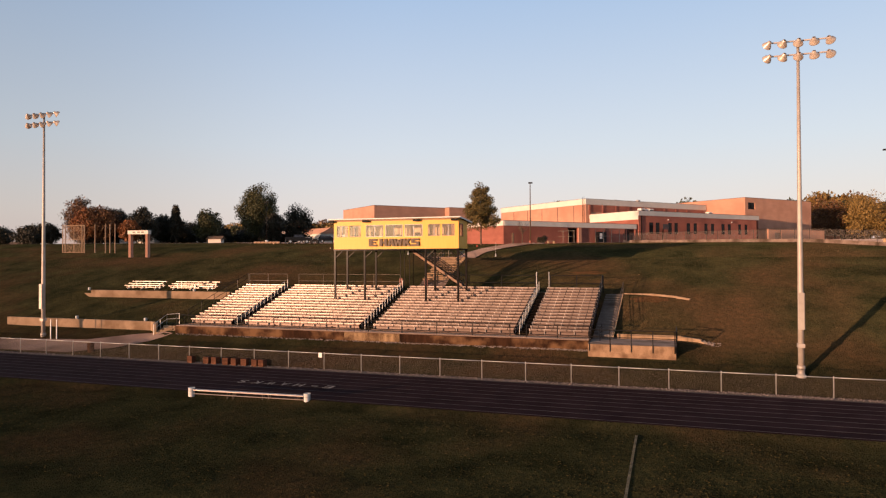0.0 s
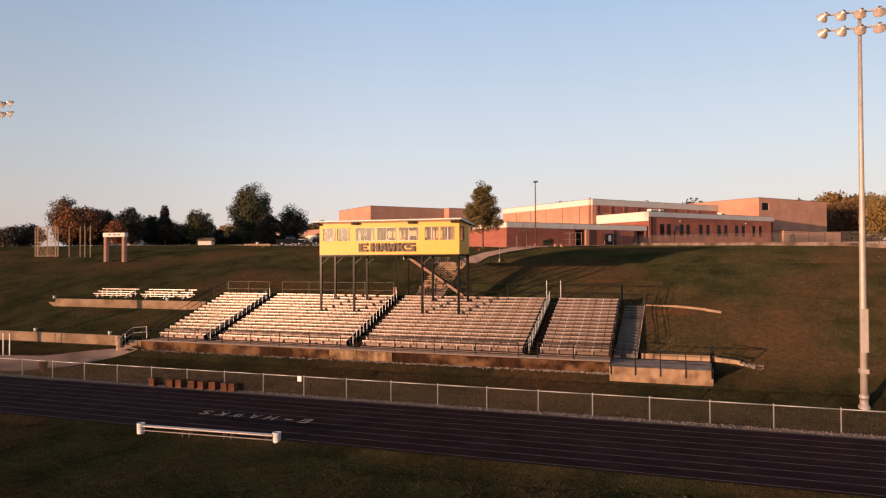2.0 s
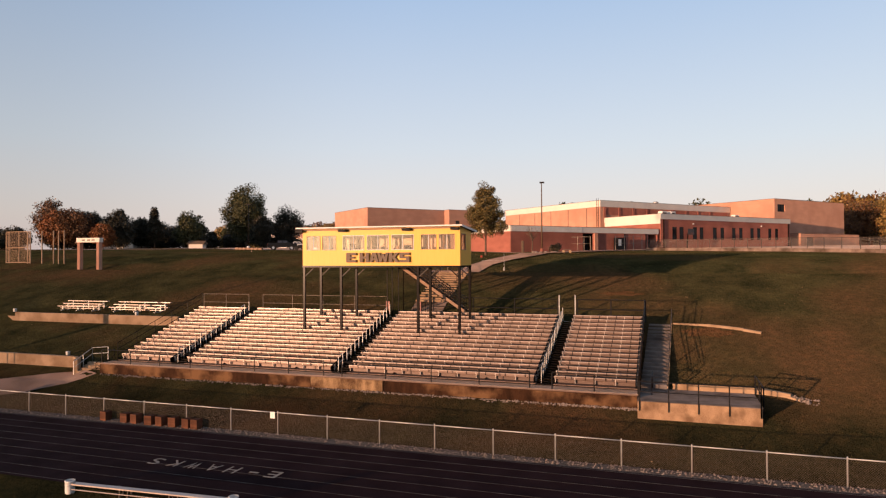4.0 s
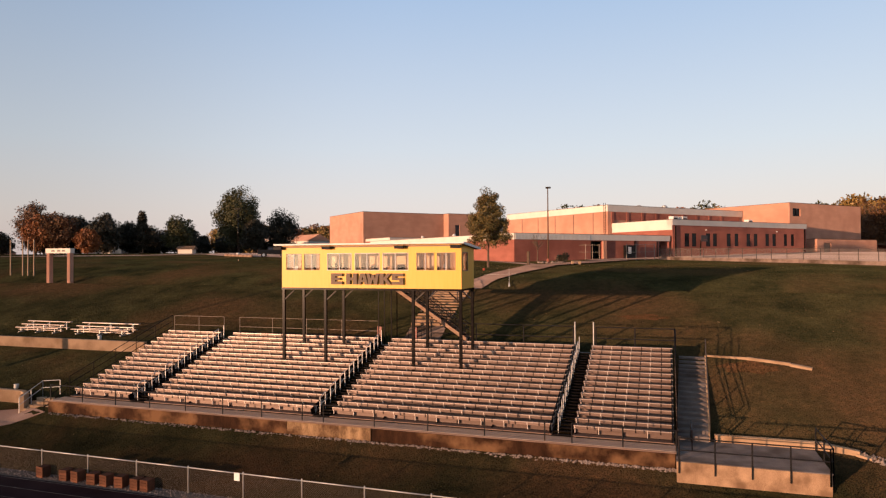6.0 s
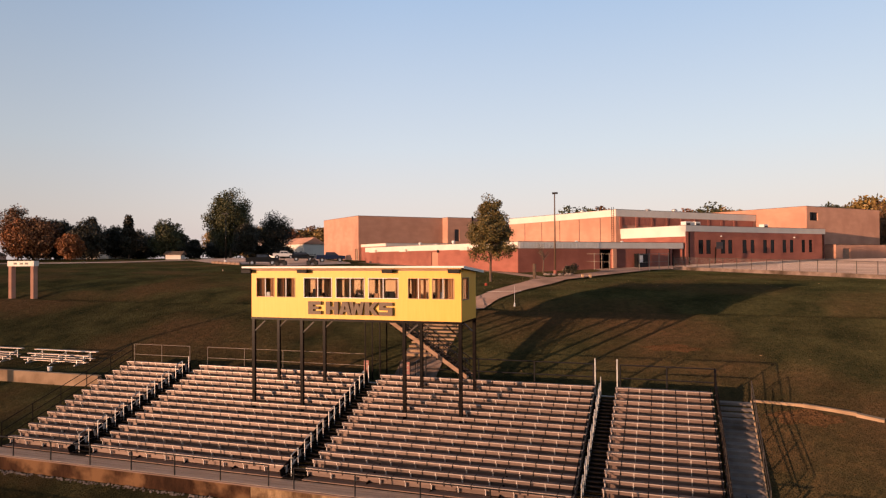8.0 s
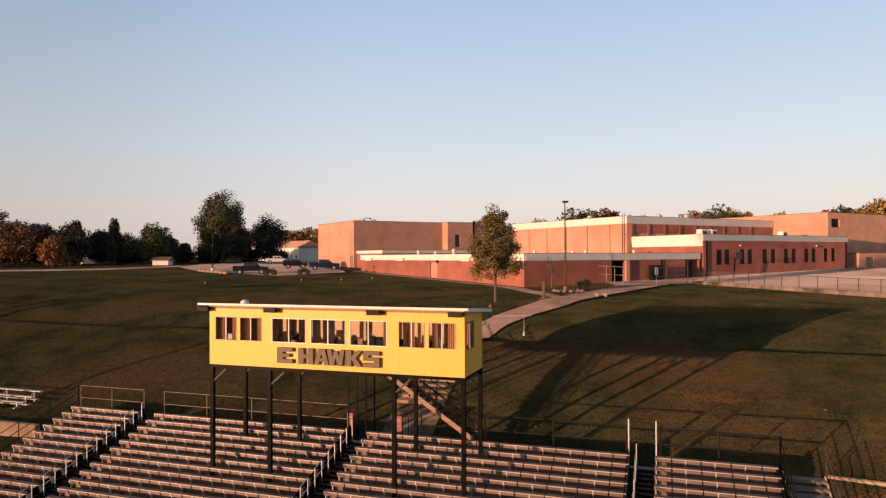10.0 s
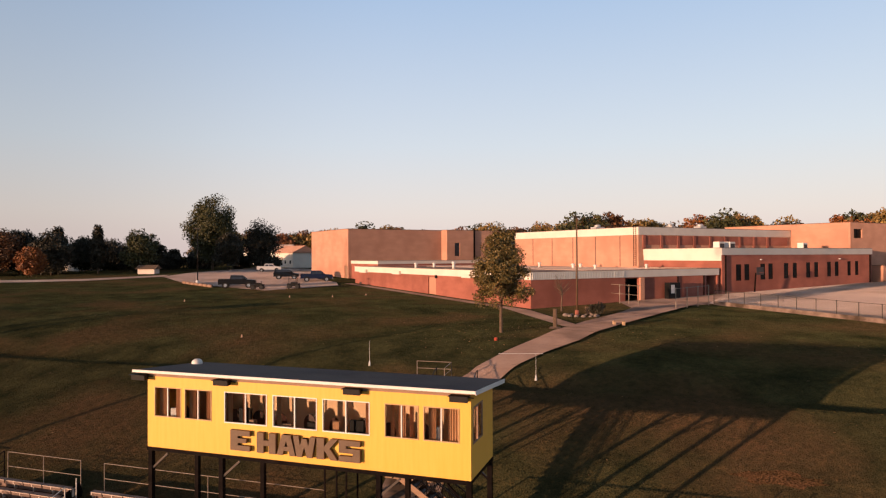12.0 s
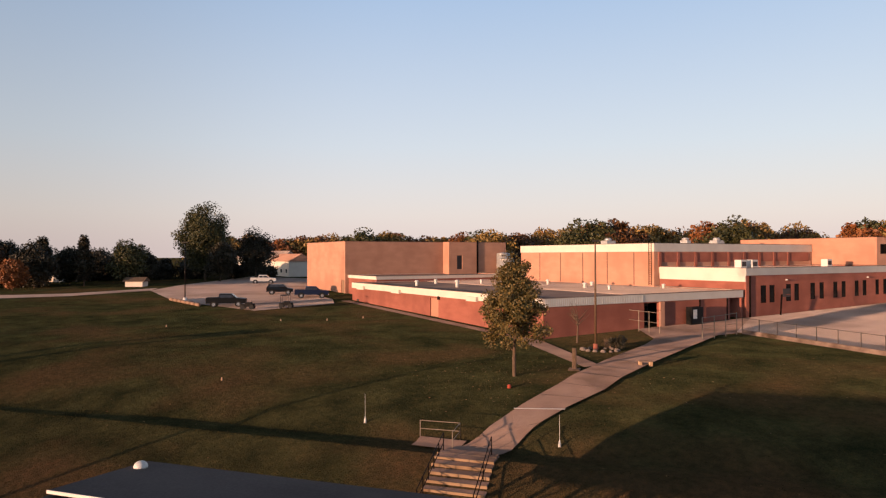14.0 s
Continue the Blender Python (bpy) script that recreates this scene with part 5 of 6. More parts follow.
for x, y, sx in ((52, 20, 1.6), (38, 30, 2.0), (60, 26, 2.4), (47, 22, 0.9)):
    t = thing("rooftop_unit", "pale metal plant unit on the hall roof", "roof unit", FRAME @ Matrix.Translation((x, y, 20.03)), "roof units")
    part("body", Shape().box(-sx / 2, -0.7, 0, sx / 2, 0.7, 0.9, c=0.05), GALVANISED, t)
    part("cap", Shape().lathe((0, 0, 0.9), [(0.5, 0), (0.6, 0.25), (0.3, 0.45)], 12), GALVANISED, t, smooth=True)

far = block("school_tall_block", "tall tan-brick block with one dark window", BRICK_TAN, 66.6, 3.0, 91.2, 26, 21.25, ROOF_GREY, 0, holes=[("front", 67.6, 18.7, 70.1, 20.2)])
w = part("window_frame", Shape().box(67.6, 3.1, 18.7, 70.1, 3.2, 18.8).box(67.6, 3.1, 20.1, 70.1, 3.2, 20.2).box(68.8, 3.1, 18.8, 68.9, 3.2, 20.1), DARK_STEEL, far)
part("pane", Shape().box(67.6, 3.2, 18.7, 70.1, 3.22, 20.2), DARK_GLASS, w)
shed = block("school_annex", "low tan-brick annex with a wooden door", BRICK_TAN, 70.0, -0.2, 91.0, 2.95, 14.3, ROOF_DARK, 0, holes=[("front", 72.2, GZ, 74.6, 13.6)])
door(shed, "front", 72.2, 74.6, GZ, 13.55, WOOD, at=-0.2)

gym = block("school_gymnasium", "tall windowless tan-brick gymnasium", BRICK_TAN, 3.6, 58.6, 23.4, 78.5, 21.1, ROOF_GREY, 0, holes=[("left", 58.9, GZ, 60.4, 14.3)])
door(gym, "left", 58.9, 60.4, GZ, 14.25, WOOD, at=3.6)
gym2 = block("school_stair_block", "tan-brick stair block with a roof door", BRICK_TAN, 23.45, 56.4, 36.5, 78.4, 21.12, ROOF_GREY, 0, holes=[("front", 25.2, 16.0, 26.4, 18.6)])
door(gym2, "front", 25.2, 26.4, 16.0, 18.55, DOOR_DARK, at=56.4)
part("wall_pipe", Shape().box(29.6, 56.2, 14.5, 29.9, 56.4, 21.5), DARK_STEEL, gym2)
link = block("school_link", "low cream-edged link between gym and wing", BRICK_RED, 4.2, 46.95, 30, 58.5, 15.2, ROOF_DARK, 0.5)

for x, y, r, h in ((32.6, 51.0, 1.5, 3.2), (30.9, 48.6, 0.9, 1.9), (34.5, 54.5, 1.3, 4.2)):
    t = thing("rooftop_tank", "grey round plant tank between the roofs", "roof unit", FRAME @ Matrix.Translation((x, y, 14.6)), "roof units")
    part("drum", Shape().lathe((0, 0, 0), [(r, 0), (r, h * 0.45), (r * 1.06, h * 0.47), (r, h * 0.5), (r, h)], 16), GALVANISED, t, smooth=True)
    part("cap", Shape().lathe((0, 0, h), [(r * 1.05, 0), (r * 0.9, 0.2), (r * 0.2, 0.35)], 16), GALVANISED, t, smooth=True)

# ---- school yard things ----
lamp = thing("street_lamp", "tall dark lamp post beside the walk", "street lamp", pose(-20.0, 56.8, ground_z(-20, 56.8)))
part("pole", Shape().lathe((0, 0, 0), [(0.10, 0), (0.085, 5), (0.06, 9.4)], 10), BROWN, lamp, smooth=True)
part("head", Shape().prism([(-0.25, -0.15), (0.35, -0.15), (0.35, 0.15), (-0.25, 0.15)], 9.3, 9.5), BLACK, lamp)
part("base", Shape().lathe((0, 0, -0.2), [(0.2, 0), (0.2, 0.7), (0.14, 0.72)], 12), BRICK_RED, lamp, smooth=True)
plamp = thing("street_lamp", "slim dark lamp post at the parking lot edge", "street lamp", pose(-83.0, 81.0, ground_z(-83, 81)))
part("pole", Shape().lathe((0, 0, 0), [(0.09, 0), (0.06, 9.0)], 10), DARK_STEEL, plamp, smooth=True)
part("head", Shape().box(-0.6, -0.15, 8.95, 0.6, 0.15, 9.1), BLACK, plamp)
part("base", Shape().lathe((0, 0, -0.2), [(0.3, 0), (0.3, 0.9), (0.2, 0.92)], 12), PLASTIC_WHITE, plamp, smooth=True)
post = thing("stone_post", "short tan stone post by the path", "post", pose(-20.6, 47.3, ground_z(-20.6, 47.3)))
part("pad", Shape().box(-0.4, -0.4, -0.2, 0.4, 0.4, 0.1), CONCRETE_RAMP, post)
part("shaft", Shape().box(-0.15, -0.15, 0.12, 0.15, 0.15, 1.6, c=0.04), BARK, post)
yb = thing("garden_bench", "small stone bench beside the walk", "bench", pose(-15.7, 50.0, ground_z(-15.7, 50), 0, 0, 20))
part("seat", Shape().box(-0.5, -0.2, 0.36, 0.5, 0.2, 0.46, c=0.03), CONCRETE_RAMP, yb)
for x in (-0.5, 0.3):
    part("leg", Shape().box(x, -0.16, -0.1, x + 0.2, 0.16, 0.38), CONCRETE_PALE, yb)
vm = thing("vending_machine", "dark vending machine against the brick wall", "vending machine", FRAME @ pose(20.6, -0.9, ground_z(-12, 76)))
part("cabinet", Shape().box(-0.95, -0.4, 0, 0.95, 0.4, 1.95, c=0.04), BLACK, vm)
part("panel", Shape().box(-0.7, -0.42, 0.7, -0.1, -0.402, 1.7), PLASTIC_WHITE, vm)
hoop = thing("basketball_hoop", "dark portable basketball hoop before the classroom wing", "basketball hoop", FRAME @ pose(36.0, -1.6, 10.75))
part("base", Shape().box(-0.5, -0.1, 0, 0.5, 0.9, 0.25, c=0.08), BLACK, hoop)
part("pole", Shape().beam((0, 0.5, 0.2), (0, 0.3, 3.0), 0.14, 0.14).beam((0, 0.3, 2.9), (0, -0.3, 3.2), 0.1, 0.1), DARK_STEEL, hoop)
part("backboard", Shape().box(-0.75, -0.34, 2.75, 0.75, -0.30, 3.75), DOOR_DARK, hoop)
part("rim", Shape().box(-0.23, -0.8, 3.0, 0.23, -0.77, 3.03).box(-0.23, -0.77, 3.0, -0.2, -0.34, 3.03).box(0.2, -0.77, 3.0, 0.23, -0.34, 3.03), SIGN_RED, hoop)
for x, y, h in ((-31.1, 33.9, 1.7), (-19.6, 33.4, 1.7)):
    t = thing("marker_flag", "thin white marker pole with a pale foot", "marker", pose(x, y, ground_z(x, y)), "lawn markers")
    part("pole", Shape().tube((0, 0, 0), (0, 0, h), 0.014, 0.006, 6), PLASTIC_WHITE, t)
    part("foot", Shape().lathe((0, 0, 0), [(0.08, 0), (0.07, 0.15), (0.02, 0.38)], 8), PLASTIC_WHITE, t, smooth=True)
for x, y in ((-44.5, 38.4), (-66, 57.5), (-52, 68), (-49, 71.5), (-57, 66)):
    t = thing("lawn_marker", "small pale marker cone in the grass", "marker", pose(x, y, ground_z(x, y)), "lawn markers")
    part("cone", Shape().lathe((0, 0, 0), [(0.07, 0), (0.055, 0.12), (0.02, 0.24)], 8), MARKER, t, smooth=True)
t = thing("hydrant", "small red hydrant in the lawn", "hydrant", pose(-24.1, 41.3, ground_z(-24.1, 41.3)))
part("body", Shape().lathe((0, 0, 0), [(0.14, 0), (0.12, 0.12), (0.15, 0.14), (0.10, 0.22), (0.03, 0.25)], 10), material("red_paint", (0.35, 0.05, 0.03), (0.45, 0.08, 0.04)), t, smooth=True)

# kerb and chain-link fence along the car park
FA, FB = Vector((-7.0, 70.5)), Vector((31.0, 28.5))
n = 28
fence2 = thing("fence", "chain-link fence on a low kerb by the car park", "fence")
wire2 = mesh_panel(0, (FB - FA).length / n, 0.15, 1.5, 0.15, 0.003).mesh("wire_mesh", WIRE_PALE)
for k in range(n + 1):
    p = FA.lerp(FB, k / n)
    z = ground_z(p.x, p.y) + 0.05
    part("post", Shape().tube((p.x, p.y, z - 0.2), (p.x, p.y, z + 1.55), 0.035, n=6), RAIL_GREY, fence2)
    if k < n:
        q = FA.lerp(FB, (k + 1) / n)
        zq = ground_z(q.x, q.y) + 0.05
        part("top_rail", Shape().tube((p.x, p.y, z + 1.5), (q.x, q.y, zq + 1.5), 0.025, n=6), RAIL_GREY, fence2)
        part("kerb_block", Shape().beam((p.x, p.y - 0.25, z + 0.12), (q.x, q.y - 0.25, zq + 0.12), 0.2, 0.42), CONCRETE_RAMP, fence2, "pale concrete kerb block")
        d = q - p
        part("wire_mesh", wire2, None, fence2).matrix_world = Matrix.Translation((p.x, p.y, z)) @ Matrix.Rotation(math.atan2(d.y, d.x), 4, "Z")
fence3 = thing("fence", "short chain-link fence before the school doors", "fence")
for a, b in (((-17.9, 70.4), (-14.8, 67.8)), ((-11.0, 64.6), (-7.6, 69.6))):
    a, b = Vector(a), Vector(b)
    for k in range(4):
        p = a.lerp(b, k / 3)
        z = ground_z(p.x, p.y)
        part("post", Shape().tube((p.x, p.y, z - 0.2), (p.x, p.y, z + 2.2), 0.045, n=6), RAIL_PALE, fence3)
    za, zb = ground_z(*a), ground_z(*b)
    part("top_rail", Shape().tube((*a, za + 2.1), (*b, zb + 2.1), 0.03, n=6).tube((*a, za + 1.1), (*b, zb + 1.1), 0.025, n=6), RAIL_PALE, fence3)


shelter = thing("shelter", "dark flat-roofed shelter beside the school", "shelter", FRAME @ pose(93.5, 1.0, 10.4))
part("roof", Shape().box(0, 0, 3.0, 13, 4, 3.25), BROWN, shelter)
for a in (0.2, 4.2, 8.4, 12.6):
    part("post", Shape().box(a, 0.1, -0.3, a + 0.2, 0.3, 3.0), DARK_STEEL, shelter)
part("back_wall", Shape().box(0, 3.8, -0.3, 13, 4, 3.0), BRICK_RED, shelter)
rl = thing("street_lamp", "dark lamp post with a flat head by the car park", "street lamp", pose(22.6, 38.6, ground_z(22.6, 38.6)))
part("pole", Shape().lathe((0, 0, 0), [(0.10, 0), (0.06, 10.3)], 10), DARK_STEEL, rl, smooth=True)
part("head", Shape().box(-0.55, -0.2, 10.25, 0.55, 0.2, 10.4), BLACK, rl)
part("base", Shape().box(-0.6, -0.35, -0.3, 0.35, 0.35, 0.75, c=0.05), CONCRETE_PALE, rl)

# ---- trees ----
def crown(rng, centre, rx, ry, rz, clumps, leaves, size, shape="round"):
    """Leaf faces in clumps over an uneven crown."""
    c0 = np.array(centre)
    r = np.random.default_rng(rng.randrange(1 << 30))
    cs = []
    for _ in range(clumps):
        d = r.normal(size=3)
        d /= np.linalg.norm(d)
        k = r.uniform(0.15, 1.0) ** 0.6 * 0.86
        zz = d[2] * k
        w = {"round": 1.0, "cone": max(0.15, 0.55 - 0.55 * zz), "egg": 0.95 - 0.55 * zz}[shape]
        cs.append(c0 + np.array((d[0] * k * rx * w, d[1] * k * ry * w, zz * rz)))
    cs = np.array(cs)
    per = leaves // clumps
    rad = {"round": 0.36 * rx, "cone": 0.3 * rx, "egg": 0.26 * rx}[shape]
    g = r.normal(size=(clumps * per, 3))
    g *= r.uniform(0, 1, (clumps * per, 1)) ** 0.42 / np.linalg.norm(g, axis=1, keepdims=True)
    p = np.repeat(cs, per, 0) + g * rad * np.repeat(r.uniform(0.65, 1.15, (clumps, 1)), per, 0) * np.array((1.0, 1.0, 0.8))
    m = len(p)
    nrm = r.normal(size=(m, 3)) + (p - c0) / np.linalg.norm(p - c0, axis=1, keepdims=True) * 0.8 + np.array((0, 0, 0.3))
    nrm /= np.linalg.norm(nrm, axis=1, keepdims=True)
    t = np.cross(nrm, r.normal(size=(m, 3)))
    t /= np.linalg.norm(t, axis=1, keepdims=True)
    b = np.cross(nrm, t)
    s = size * r.uniform(0.6, 1.3, (m, 1))
    v = np.stack([p - t * s, p - b * s * 0.55, p + t * s, p + b * s * 0.55 + nrm * s * 0.15], 1).reshape(-1, 3)
    return v, np.arange(m * 4).reshape(-1, 4)


def leaf_mesh(name, v, f, mat):
    me = bpy.data.meshes.new(name)
    me.vertices.add(len(v)), me.loops.add(f.size), me.polygons.add(len(f))
    me.vertices.foreach_set("co", v.astype(np.float32).ravel())
    me.loops.foreach_set("vertex_index", f.astype(np.int32).ravel())
    me.polygons.foreach_set("loop_start", np.arange(0, f.size, f.shape[1], dtype=np.int32))
    me.materials.append(mat)
    me.update(calc_edges=True)
    return me


GREEN = leafy("green_leaves", [(0.028, 0.030, 0.009), (0.055, 0.055, 0.014), (0.085, 0.078, 0.020)])
DEEP = leafy("deep_green_leaves", [(0.014, 0.014, 0.006), (0.025, 0.022, 0.009), (0.045, 0.032, 0.013)])
OLIVE = leafy("olive_leaves", [(0.15, 0.10, 0.026), (0.24, 0.15, 0.038), (0.34, 0.20, 0.05)])
ORANGE = leafy("orange_leaves", [(0.13, 0.042, 0.012), (0.22, 0.072, 0.017), (0.31, 0.115, 0.026)])
RUST = leafy("rust_leaves", [(0.07, 0.030, 0.012), (0.12, 0.052, 0.018), (0.19, 0.085, 0.026)])
MAPLE = leafy("maple_leaves", [(0.05, 0.045, 0.012), (0.10, 0.08, 0.02), (0.16, 0.11, 0.028), (0.20, 0.12, 0.03)])


def tree(x, y, height, width, mat, label, shape="round", leaves=2600, size=0.2, bare=0.2, seed=1, name="tree"):
    rng = random.Random(seed)
    z = ground_z(x, y)
    t = thing(name, label, "tree", pose(x, y, z))
    s = Shape()
    top = height * 0.86
    r = max(0.09, height * 0.016)
    pts = [Vector((0.04 * height * math.sin(seed + k) * 0.12 * k, 0.03 * height * math.cos(seed * 2 + k) * 0.1 * k, top * k / 5 - (0.2 if k == 0 else 0))) for k in range(6)]
    for k in range(5):
        s.tube(pts[k], pts[k + 1], r * (1 - k * 0.17), r * (1 - (k + 1) * 0.17), 8)
    for k in range(11):
        f = rng.uniform(max(bare, 0.2), 0.85)
        a = pts[min(4, int(f * 5))].lerp(pts[min(5, int(f * 5) + 1)], f * 5 - int(f * 5))
        an, ln = rng.uniform(0, 6.28), width * 0.42 * (1.1 - f * 0.7)
        s.tube(a, a + Vector((math.cos(an) * ln, math.sin(an) * ln, ln * rng.uniform(0.5, 1.1))), r * 0.35, r * 0.08, 5)
    part("trunk", s, BARK, t, smooth=True)
    ch = height * (1 - bare)
    v, f = crown(rng, (0, 0, height * bare + ch * 0.5), width * 0.55, width * 0.55, ch * 0.555, max(20, min(130, int(leaves / 90))), leaves, size, shape)
    part("crown", leaf_mesh("crown", v, f, mat), None, t)
    return t


tree(-24.4, 44.2, 8.6, 4.9, MAPLE, "young maple turning amber beside the walk", "egg", 26000, 0.09, 0.21, 5)
tree(-119.4, 132.0, 18.2, 12.2, GREEN, "large spreading green tree by the parking lot", "round", 26000, 0.24, 0.10, 11)
LEFT = [(-150, 80, 4.2, 8, DEEP, "round"), (-147, 92, 12, 9, RUST, "round"), (-141, 88, 9, 7, ORANGE, "round"), (-141, 97, 9.5, 7, DEEP, "round"), (-128.6, 89.5, 5.8, 4.6, ORANGE, "round"), (-131, 96, 8.5, 9, DEEP, "round"), (-138.5, 90, 9.5, 9, RUST, "round"), (-136, 102, 10, 6.5, DEEP, "cone"),
        (-132, 105, 7.5, 6.5, DEEP, "round"), (-126, 103, 10.2, 5.5, DEEP, "cone"), (-120, 108, 9.2, 7.2, GREEN, "round"), (-127, 118, 7.5, 8, DEEP, "round"), (-112, 128, 9, 7, DEEP, "round"), (-112, 142, 12.5, 10, DEEP, "round"),
        (-140, 120, 7.5, 10, DEEP, "round"), (-160, 105, 7, 9, DEEP, "round"), (-158, 90, 5.2, 8, DEEP, "round"), (-172, 88, 4.2, 8, DEEP, "round"), (-150, 142, 7.5, 9, DEEP, "round")]
for k, (x, y, h, w, mat, sh) in enumerate(LEFT):
    words = {ORANGE.name: "bright orange autumn tree", RUST.name: "rust-brown autumn tree", DEEP.name: "dark green tree", GREEN.name: "green broadleaf tree"}[mat.name]
    tree(x, y, h, w, mat, words + (" with a pointed crown beside the lawn" if sh == "cone" else " at the edge of the lawn"), sh, 12000, 0.24, 0.08, 30 + k)
rng = random.Random(77)
vs, fs, off = [], [], 0
for k in range(13, 37):
    f0 = k / 45
    x, y = -200 + 108 * f0 + rng.uniform(-2, 2), 96 + 66 * f0 + rng.uniform(-4, 4)
    h, w = rng.uniform(3.2, 5.8), rng.uniform(6, 9)
    v, f = crown(random.Random(k), (x, y, ground_z(x, y) + h * 0.46), w / 2, w / 2, h * 0.5, 26, 2600, 0.30)
    vs.append(v), fs.append(f + off)
    off += len(v)
tagged(part("hedge", leaf_mesh("hedge", np.concatenate(vs), np.concatenate(fs), DEEP), None), "dark undergrowth between the trees", "undergrowth", kind="stuff")
# small bare tree by the low wing
bt = thing("bare_tree", "slender leafless young tree by the brick wall", "tree", pose(-22.0, 60.2, ground_z(-22.0, 60.2)))
rng = random.Random(8)
s = Shape().tube((0, 0, -0.1), (0.1, 0, 2.2), 0.09, 0.06, 7)
for k in range(26):
    a = Vector((0.05, 0, rng.uniform(1.5, 2.4)))
    an = rng.uniform(0, 6.28)
    b = a + Vector((math.cos(an) * rng.uniform(0.6, 1.4), math.sin(an) * rng.uniform(0.6, 1.4), rng.uniform(0.5, 1.5)))
    s.tube(a, b, 0.03, 0.008, 4)
    s.tube(a.lerp(b, 0.6), a.lerp(b, 0.6) + Vector((rng.uniform(-0.5, 0.5), rng.uniform(-0.5, 0.5), rng.uniform(0.2, 0.7))), 0.014, 0.005, 4)
part("trunk", s, BARK, bt)

# far woods beyond the school
rng = random.Random(21)
for mat, nm, share in ((OLIVE, "olive", 0), (RUST, "rust", 1), (GREEN, "green", 2), (ORANGE, "orange", 3)):
    vs, fs, off = [], [], 0
    for k in range(78):
        kind = (0, 3, 0, 1, 0, 3, 2, 0, 1)[k % 9]
        x = -230 + 4.6 * k + rng.uniform(-3, 3)
        y = 250 + 40 * math.sin(k * 0.7) + rng.uniform(0, 40)
        if x > 20:
            y -= (x - 20) * 0.9
        h = rng.uniform(13.5, 17) + (2.5 if x > -70 else -0.5)
        seed = rng.randrange(1 << 30)
        if kind != share:
            continue
        w = rng.uniform(17, 25)
        v, f = crown(random.Random(seed), (x, y, 12.5 + h * 0.5), w / 2, w / 2, h * 0.5, 46, 7000, 0.62)
        vs.append(v), fs.append(f + off)
        off += len(v)
    tagged(part("far_woods", leaf_mesh("far_woods", np.concatenate(vs), np.concatenate(fs), mat), None), nm + " autumn woodland beyond the school", "woods", kind="stuff")
for k, (x, y, h, w, mat) in enumerate([(38, 150, 12, 11, RUST), (47, 148, 13.5, 12, OLIVE), (57, 143, 13, 12, RUST), (66, 138, 13, 12, OLIVE), (44, 162, 12, 12, GREEN), (75, 130, 12, 12, RUST), (60, 160, 13, 13, DEEP)]):
    tree(x, y, h, w, mat, "autumn tree in brown and olive behind the school", "round", 9000, 0.22, 0.05, 70 + k)
shrub = thing("shrub", "dark low shrub at the lamp post", "shrub", pose(-18.3, 57.0, ground_z(-18.3, 57.0)))
v, f = crown(random.Random(3), (0, 0, 0.6), 1.2, 0.9, 0.6, 16, 1500, 0.09)
part("foliage", leaf_mesh("foliage", v, f, DEEP), None, shrub)
part("stem", Shape().tube((0, 0, -0.1), (0, 0, 0.6), 0.05, 0.03, 6), BARK, shrub)

bed = thing("flower_bed", "small stone-edged planting bed at the lamp post", "flower bed", pose(-19.6, 56.6, ground_z(-19.6, 56.6)))
rng = random.Random(12)
for k in range(14):
    an = 2 * math.pi * k / 14
    cx, cy, r = 1.5 * math.cos(an), 1.0 * math.sin(an), rng.uniform(0.14, 0.26)
    part("stone", Shape().lathe((cx, cy, -0.05), [(r, 0), (r * 1.1, r * 0.5), (r * 0.7, r), (r * 0.1, r * 1.1)], 7), STONE, bed, smooth=True)
gs2 = Shape()
for k in range(160):
    an, rr, h = rng.uniform(0, 6.28), rng.uniform(0, 0.16), rng.uniform(0.5, 1.0)
    ox, oy, lean = 0.6 + rr * math.cos(an), 1.5 + rr * math.sin(an), rng.uniform(0.1, 0.45)
    gs2.add([(ox - 0.012, oy, 0), (ox + 0.012, oy, 0), (ox + lean * math.cos(an), oy + lean * math.sin(an), h)], [(0, 1, 2)])
part("ornamental_grass", gs2, WOOD, bed, "dry tan ornamental grass")

